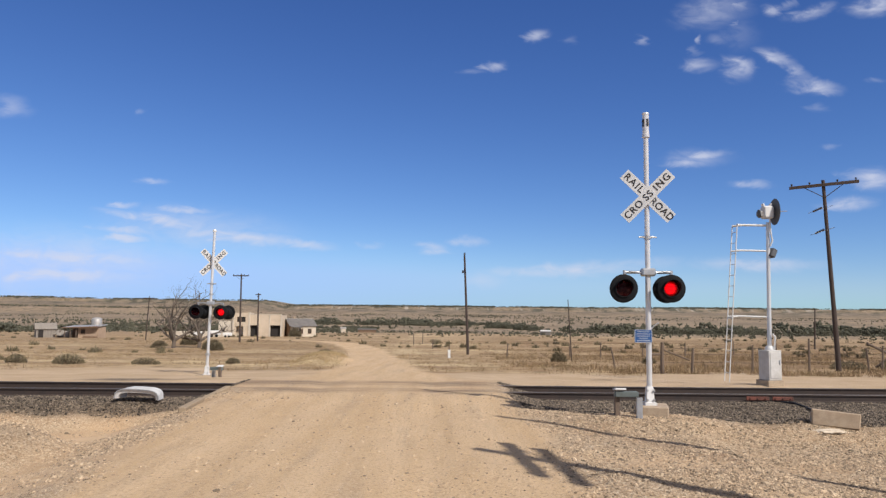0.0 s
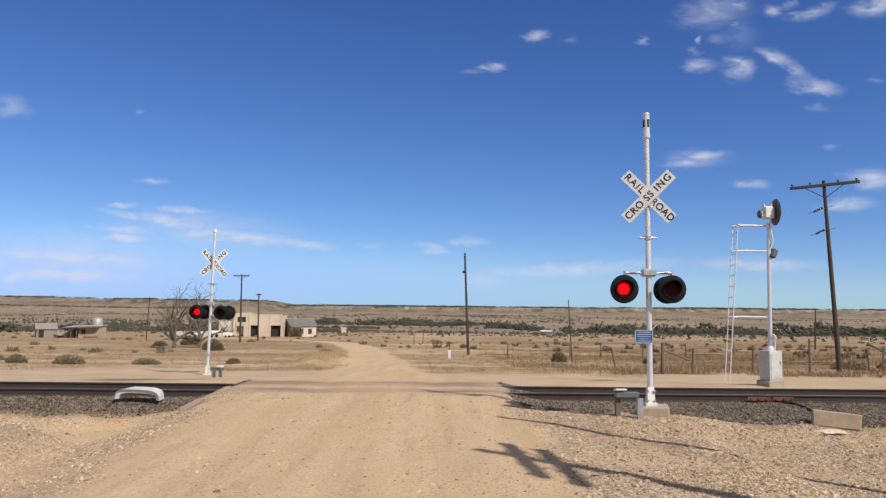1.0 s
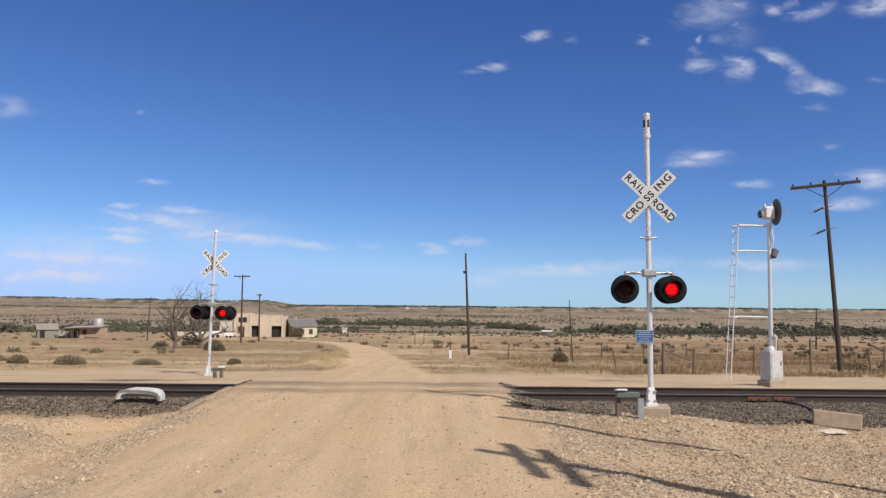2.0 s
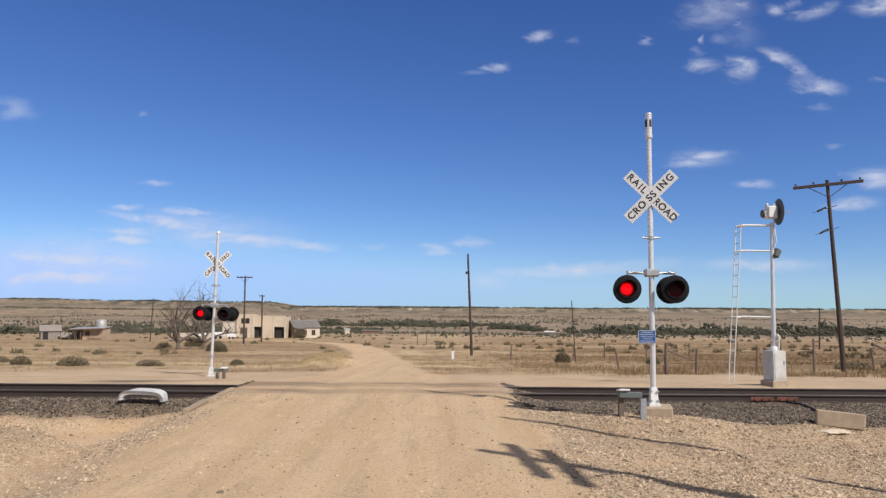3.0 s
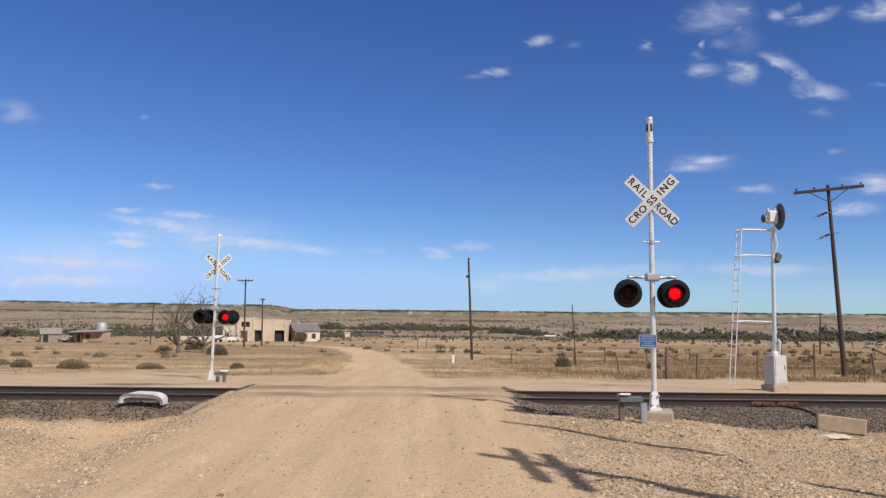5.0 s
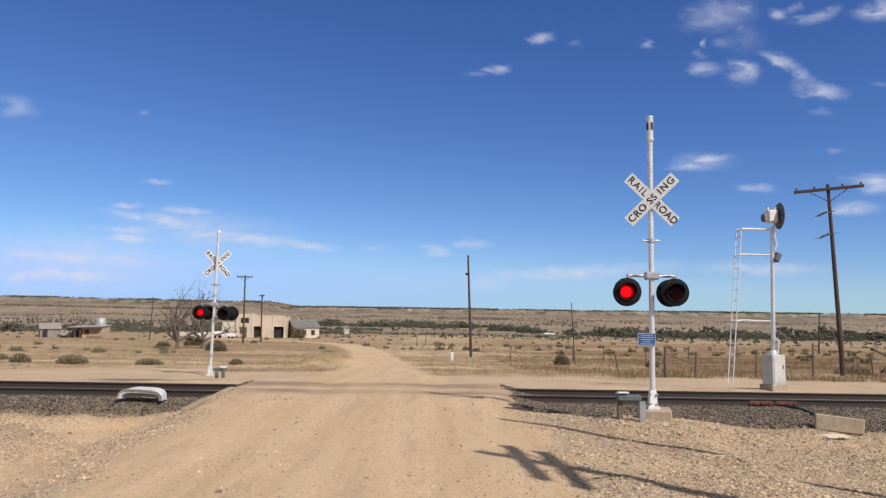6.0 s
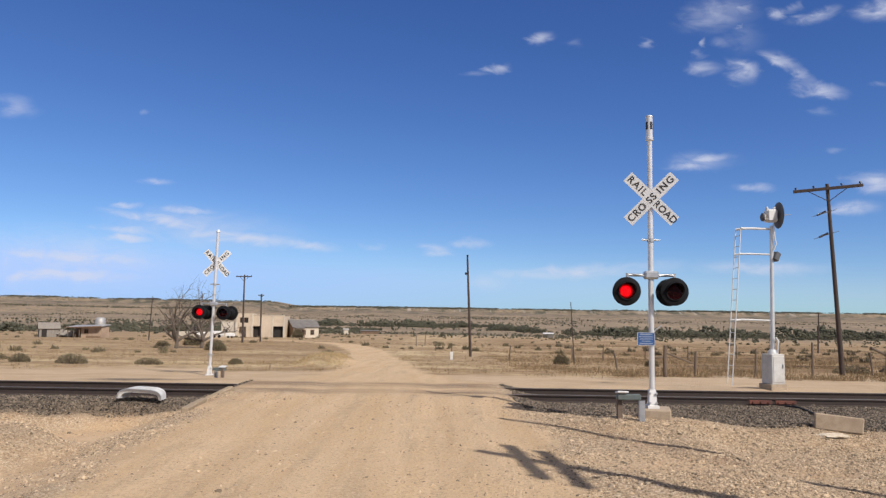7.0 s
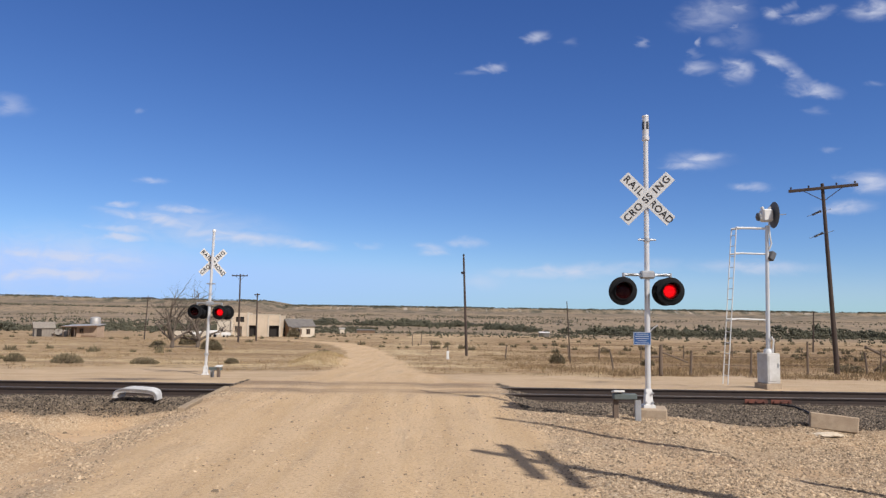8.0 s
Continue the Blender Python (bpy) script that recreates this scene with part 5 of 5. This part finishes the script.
# ---------------------------------------------------------------- dead tree
def build_dead_tree(x, y, height, seed):
    rnd = random.Random(seed)
    ob = thing("dead_tree", pose(x, y, z_at(x, y)), "bare bleached dead tree with crooked branches", "tree")

    def limb(bm, p, way, length, r, level):
        steps = 5
        for k in range(steps):
            way = (way + Vector((rnd.uniform(-1, 1), rnd.uniform(-1, 1), rnd.uniform(-0.7, 0.8))) * (0.30 + 0.06 * level)).normalized()
            q = p + way * length / steps
            r1 = r * 0.86
            add_rod(bm, p, q, r, r1, 7 if level < 2 else 4)
            if level < 4 and k > 0 and rnd.random() < (0.95 if level < 3 else 0.6):
                side = Vector((rnd.uniform(-1, 1), rnd.uniform(-1, 1), rnd.uniform(-0.1, 0.9))).normalized()
                limb(bm, q, (way * 0.55 + side * 0.85).normalized(), length * rnd.uniform(0.42, 0.68), r1 * 0.66, level + 1)
            p, r = q, r1

    bm = BM()
    add_rod(bm, (0, 0, -0.3), (0.1, 0, height * 0.16), 0.22, 0.18, 9)
    part("trunk", bm, M_BARK, ob, "", True)
    for a, up, ln in ((175, 0.95, 0.86), (150, 0.35, 0.6), (115, 1.5, 0.74), (60, 1.2, 0.7), (10, 0.55, 0.7), (280, 1.2, 0.55), (90, 2.4, 0.78)):
        bm = BM()
        limb(bm, Vector((0.1, 0, height * 0.14)), Vector((math.cos(radians(a)), math.sin(radians(a)) * 0.6, up)).normalized(), height * ln, 0.145, 1)
        part("limb", bm, M_BARK, ob)
    return ob


build_dead_tree(-27.7, 75, 5.2, 5)
build_dead_tree(-25.4, 76, 4.8, 12)


# ---------------------------------------------------------------- scattered cover
RNG = np.random.default_rng(7)
PHI = (1 + 5 ** 0.5) / 2
ICO_V = np.array([(s * a, t * b, 0) for a, b in ((1, PHI),) for s in (-1, 1) for t in (-1, 1)] + [(0, s, t * PHI) for s in (-1, 1) for t in (-1, 1)] + [(s * PHI, 0, t) for s in (-1, 1) for t in (-1, 1)], float)
ICO_V /= np.linalg.norm(ICO_V[0])


def ico_faces():
    bm = BM()
    for v in ICO_V:
        bm.verts.new(v)
    bmesh.ops.convex_hull(bm, input=bm.verts[:])
    bm.verts.index_update()
    f = np.array([[v.index for v in face.verts] for face in bm.faces])
    bm.free()
    return f


ICO_F = ico_faces()


def turns(n, flat=False):
    """Random turns, n of them."""
    a = RNG.uniform(0, 2 * np.pi, n)
    m = np.zeros((n, 3, 3))
    m[:, 0, 0] = m[:, 1, 1] = np.cos(a)
    m[:, 0, 1], m[:, 1, 0], m[:, 2, 2] = -np.sin(a), np.sin(a), 1
    if flat:
        return m
    b = RNG.uniform(0, 2 * np.pi, n)
    k = np.zeros((n, 3, 3))
    k[:, 1, 1] = k[:, 2, 2] = np.cos(b)
    k[:, 1, 2], k[:, 2, 1], k[:, 0, 0] = -np.sin(b), np.sin(b), 1
    return m @ k


OCT_V = np.array([(1, 0, 0), (-1, 0, 0), (0, 1, 0), (0, -1, 0), (0, 0, 1), (0, 0, -1)], float)
OCT_F = np.array([(0, 2, 4), (2, 1, 4), (1, 3, 4), (3, 0, 4), (2, 0, 5), (1, 2, 5), (3, 1, 5), (0, 3, 5)])


def lumps(name, at, size, material, label, category, rough=0.25, squash=(1, 1, 1), smooth=False, coarse=False):
    """Many small uneven lumps joined into one mesh. size: one radius each."""
    n = len(at)
    base, faces = (OCT_V, OCT_F) if coarse else (ICO_V, ICO_F)
    k = len(base)
    v = base[None] * RNG.uniform(1 - rough, 1 + rough, (n, k, 1)) * RNG.uniform(0.7, 1.3, (n, 1, 3))
    v = np.einsum("nij,nkj->nki", turns(n), v) * np.asarray(squash)[None, None]
    v = v * size[:, None, None] + at[:, None]
    f = (faces[None] + k * np.arange(n)[:, None, None]).reshape(-1, 3)
    me = bpy.data.meshes.new(name)
    me.from_pydata(v.reshape(-1, 3), [], f)
    if smooth:
        me.polygons.foreach_set("use_smooth", [True] * len(me.polygons))
    me.materials.append(material)
    return tagged(part(name, None, None, me=me), label, category, kind="stuff")


def blades(name, at, height, count, spread, material, label, width=0.012):
    """Tufts of thin upright blades joined into one mesh."""
    n = len(at)
    c = np.repeat(at, count, 0)
    h = np.repeat(height, count) * RNG.uniform(0.5, 1.15, n * count)
    a = RNG.uniform(0, 2 * np.pi, n * count)
    r = np.repeat(height, count) * spread * np.sqrt(RNG.uniform(0, 1, n * count))
    h = h * (1 - 0.75 * (r / (np.repeat(height, count) * spread)) ** 2)
    foot = c + np.stack([r * np.cos(a), r * np.sin(a), -0.03 + 0 * a], -1)
    b = RNG.uniform(0, np.pi, n * count)
    w = width * np.repeat(height, count) / 0.4
    side = np.stack([w * np.cos(b), w * np.sin(b), 0 * b], -1)
    lean = RNG.uniform(0.1, 0.65, n * count) * h
    tip = foot + np.stack([lean * np.cos(a), lean * np.sin(a), h], -1)
    mid = foot * 0.45 + tip * 0.55 + np.stack([0 * a, 0 * a, 0.10 * h], -1)
    v = np.stack([foot - side, foot + side, mid + side * 0.7, mid - side * 0.7, tip], 1).reshape(-1, 3)
    k = 5 * np.arange(n * count)[:, None]
    quads, tris = (k + np.array([[0, 1, 2, 3]])).tolist(), (k + np.array([[3, 2, 4]])).tolist()
    me = bpy.data.meshes.new(name)
    me.from_pydata(v, [], quads + tris)
    me.materials.append(material)
    return tagged(part(name, None, None, me=me), label, "grass", kind="stuff")


def spots(n, x0, x1, y0, y1, keep=None, near=1.0):
    """n places on the ground in a stretch of the plan, nearer ones more often where near is over 1."""
    out = []
    while len(out) < n:
        m = n * 3
        y = y0 + (y1 - y0) * RNG.uniform(0, 1, m) ** near
        x = RNG.uniform(x0, x1, m)
        ok = np.ones(m, bool) if keep is None else RNG.uniform(0, 1, m) < keep(x, y)
        out.extend(zip(x[ok], y[ok]))
    p = np.array(out[:n])
    return np.column_stack([p, land(p[:, 0], p[:, 1])])


def on_gravel(x, y):
    road, dirt, ballast, grass = masks(x, y)
    clump = 0.25 + 0.75 * step(vnoise(x / 0.8, y / 0.8, 61), 0.3, 0.7)
    return (1 - 0.97 * road) * (1 - ballast) * clump * np.where(x < -4, 0.45 + 0.5 * heap_cover(x, y), 1.0) * (1 - 0.95 * bare_sand(x, y) * (1 - heap_cover(x, y))) * (np.abs(x) < 1.0 + 0.68 * y)


def on_ballast(x, y):
    road, dirt, ballast, grass = masks(x, y)
    return step(ballast, 0.45, 0.6) * (np.abs(x) < 1.5 + 0.68 * y) * (1 - 0.6 * (np.abs(y - 18.35) < 1.0))


p = spots(52000, -12, 12, 5.5, 17, on_gravel, 1.25)
lumps("fine_gravel", p, RNG.gamma(2.2, 0.0035, len(p)) + 0.006, M_STONE, "fine tan gravel strewn over dirt", "gravel", 0.3, (1, 1, 0.75), coarse=True)
p = spots(20000, -12, 12, 5.5, 17, on_gravel, 1.25)
lumps("gravel", p, RNG.gamma(2.2, 0.0040, len(p)) + 0.0045, M_STONE, "loose pale gravel and pebbles on dirt", "gravel", 0.25, (1, 1, 0.7))
p = spots(66000, -14, 15, 11.2, 20.4, on_ballast)
lumps("ballast", p + [0, 0, 0.008], RNG.gamma(4.0, 0.0030, len(p)) + 0.008, M_BALLAST, "dark grey crushed-rock track ballast", "ballast", 0.3, (1, 1, 0.85), coarse=True)
p = spots(450, -5.2, 2.5, 5.5, 17, lambda x, y: 0.15 + step(vnoise(x / 1.1, y / 2.6, 67), 0.45, 0.75))
lumps("road_pebbles", p, RNG.gamma(2.0, 0.0015, len(p)) + 0.003, M_STONE, "scattered small pebbles on the dirt road", "gravel", 0.25, (1, 1, 0.6))
p = spots(16, -12, 12, 8, 16.5, lambda x, y: on_gravel(x, y) * (masks(x, y)[0] < 0.1))
lumps("loose_rocks", p, RNG.uniform(0.03, 0.07, len(p)), M_STONE, "fist-sized loose tan rocks in gravel", "rocks", 0.3, (1, 1, 0.7))


def on_grass(x, y):
    road, dirt, ballast, grass = masks(x, y)
    return grass * (0.12 + 0.88 * step(vnoise(x / 4.5, y / 3.0, 71), 0.35, 0.75)) * (np.abs(x) < 4 + 0.68 * y)


p = spots(12000, -62, 62, 28, 100, on_grass, 1.5)
blades("dry_grass", p, RNG.uniform(0.07, 0.20, len(p)), 8, 1.3, M_STRAW, "dry straw-coloured bunch grass")
p = spots(13000, -62, 62, 29, 130, on_grass, 1.4)
blades("brown_grass", p, RNG.uniform(0.08, 0.30, len(p)), 8, 1.1, M_WEED, "brown withered weeds among dry grass")
p = spots(6500, 3.5, 46, 28, 80, on_grass, 1.5)
blades("rank_grass", p, RNG.uniform(0.12, 0.38, len(p)), 8, 1.2, M_WEED, "tall brown withered grass in the fenced field")
p = spots(1100, -9.5, -4.6, 33, 50, lambda x, y: (1 - masks(x, y)[0]) * np.exp(-(((x + 6.5 + 0.06 * (y - 40)) / 1.3) ** 2 + ((y - 41) / 6.5) ** 2) ** 2))
blades("verge_grass", p, RNG.uniform(0.10, 0.22, len(p)), 14, 1.6, M_STRAW, "tall yellow dry grass beside the road bend")


def build_bush(x, y, w, h, seed, label):
    rnd = np.random.default_rng(seed)
    ob = thing("bush", pose(x, y, z_at(x, y)), label, "bush", "bushes by the track")
    n = 1500
    a, r, q = rnd.uniform(0, 2 * np.pi, n), np.sqrt(rnd.uniform(0, 1, n)), rnd.uniform(0.02, 0.85, n)
    at = np.column_stack([w / 2 * r * np.cos(a), w / 3 * r * np.sin(a), h * q * np.sqrt(np.clip(1.02 - r * r, 0.05, 1))])
    way = np.column_stack([at[:, 0] / w + rnd.normal(0, 0.3, n), at[:, 1] / w + rnd.normal(0, 0.3, n), 0.4 + rnd.uniform(0, 0.5, n)])
    big = max(min(1.0, h * 1.6), h * 1.4)
    way *= (rnd.uniform(0.06, 0.16, n) * big)[:, None]
    side = rnd.normal(0, 1, (n, 3))
    side *= (rnd.uniform(0.008, 0.022, n) * max(1.0, h * 2.0) / np.linalg.norm(side, axis=1))[:, None]
    v = np.stack([at - side, at + side, at + way * 0.6 + side, at + way], 1)
    me = bpy.data.meshes.new("foliage")
    me.from_pydata(v.reshape(-1, 3), [], (4 * np.arange(n)[:, None] + np.array([[0, 1, 2, 3]])).tolist())
    me.materials.append(M_SAGE)
    part("foliage", None, None, ob, me=me)
    bm = BM()
    for k in range(9):
        b = 2 * math.pi * k / 9
        add_rod(bm, (0, 0, -0.05), (w * 0.3 * math.cos(b), w * 0.2 * math.sin(b), h * 0.7), 0.02, 0.008, 5)
    part("stems", bm, M_BARK, ob)
    return ob


for k, (x, y, w, h) in enumerate(((-17.9, 35.0, 1.5, 0.55), (-14.0, 34.5, 1.3, 0.36), (-21.0, 36, 1.0, 0.5), (-10.6, 37, 0.7, 0.35), (-23.5, 38, 1.6, 0.4), (7.2, 45, 0.9, 0.75), (20.3, 36.5, 1.8, 0.5), (23.5, 37.5, 2.0, 0.6), (12.2, 43, 0.8, 0.5), (-9.3, 58, 1.3, 0.6), (26.5, 40, 1.4, 0.9), (-29.0, 84, 2.2, 1.4), (-24.6, 78, 2.0, 1.0), (-31.0, 80, 1.6, 0.7), (-32.6, 161, 2.6, 2.1), (-21.6, 70, 1.2, 0.9), (-23.0, 72, 1.4, 1.0))):
    build_bush(x, y, w, h, 100 + k, "low grey-green sagebrush in dry grass")


def clumped(at, height, per, wide, fine=1.0):
    """Lumps that make up bushes or far crowns at the given places."""
    n = len(at)
    c, h = np.repeat(at, per, 0), np.repeat(height, per)
    a, r, q = RNG.uniform(0, 2 * np.pi, n * per), np.sqrt(RNG.uniform(0, 1, n * per)), RNG.uniform(0.1, 0.95, n * per)
    r = r * wide * h * np.sqrt(np.clip(1.15 - q, 0.1, 1))
    return c + np.stack([r * np.cos(a), r * np.sin(a), q * h * 0.8], -1), fine * h * RNG.uniform(0.16, 0.32, n * per)


def scrub_keep(x, y):
    return (0.1 + 0.9 * step(vnoise(x / 40, y / 30, 81), 0.4, 0.75)) * (np.abs(x) < 20 + 0.68 * y)


p = spots(420, -130, 130, 60, 230, lambda x, y: scrub_keep(x, y) * (1 - masks(x, y)[0]), 1.2)
blades("field_scrub", p, RNG.uniform(0.2, 0.7, len(p)), 60, 0.7, M_SAGE, "scattered grey-brown scrub on the dry plain", 0.03)
p = spots(2000, -420, 420, 200, 640, scrub_keep)
at, size = clumped(p, RNG.uniform(0.5, 1.7, len(p)), 5, 0.8)
lumps("plain_scrub", at, size, M_WOODS, "scattered dark juniper scrub on the far plain", "scrub", 0.35, coarse=True)


def belt(x, y):
    mid = 930 - 330 * step(x, 10, 150) + 90 * (vnoise(x / 130, 0 * x, 83) - 0.5)
    return step(125 - np.abs(y - mid), 0, 100) * (0.05 + 0.95 * step(vnoise(x / 38, y / 40, 84), 0.35, 0.7)) * (x > -220)


p = spots(2300, -230, 640, 440, 1050, belt)
at, size = clumped(p, RNG.gamma(3.0, 0.95, len(p)) + 1.1, 30, 0.95, 0.6)
lumps("tree_belt", at, size, M_WOODS, "far belt of dark green trees along a creek", "trees", 0.35, coarse=True)
p = spots(1000, -420, -60, 215, 760, lambda x, y: step(vnoise(x / 30, y / 40, 85), 0.45, 0.7) * (np.abs(x) < 20 + 0.66 * y))
at, size = clumped(p, RNG.uniform(1.2, 3.4, len(p)), 20, 1.0, 0.75)
lumps("juniper_groves", at, size, M_WOODS, "dark green juniper groves beyond the sheds", "trees", 0.35, coarse=True)
p = spots(3200, -1700, 2100, 700, 2500, lambda x, y: (0.03 + 0.97 * step(vnoise(x / 120, y / 150, 86), 0.45, 0.75)) * (np.abs(x) < 60 + 0.68 * y))
at, size = clumped(p, RNG.uniform(2.0, 4.5, len(p)), 4, 0.5)
lumps("far_juniper", at, size, M_WOODS, "sparse dark juniper on the far slopes", "trees", 0.35, coarse=True)
p = spots(4200, -2300, 2300, 2250, 3050, lambda x, y: np.maximum(np.exp(-((y - rim(x) - 45) / 25) ** 2), 0.5 * np.exp(-((y - 2330) / 30) ** 2) * (x < -690)) * (0.15 + 0.85 * step(vnoise(x / 60, y / 60, 88), 0.3, 0.6)) * (np.abs(x) < 0.68 * y))
at, size = clumped(p, RNG.uniform(3.5, 7.5, len(p)), 5, 1.4)
lumps("rim_juniper", at, size, M_WOODS, "dark juniper along the rim of the mesas", "trees", 0.35, coarse=True)


# ---------------------------------------------------------------- what moves
CHANGE = (0.665, 1.465, 2.26, 3.05, 3.85, 4.65, 5.42, 6.2, 6.96, 7.745)


def motions():
    """The lamps flash in turn: the added slats behind each lens bare the constant glow for one beat and hide it for the
    next.
    """
    for slat, z, beat in BLANKING_SLATS:
        def at(angle):
            return pose(0, -0.002, z, angle, 0, 0)

        lit = beat == 0
        rows = [(0.0, at(88 if lit else 0))]
        for t in CHANGE:
            if t + 0.034 >= 8:
                break
            rows += [(t - 0.034, at(88 if lit else 0)), (t + 0.034, at(0 if lit else 88))]
            lit = not lit
        rows.append((8.0, at(88 if lit else 0)))
        walk(slat, rows)


motions()
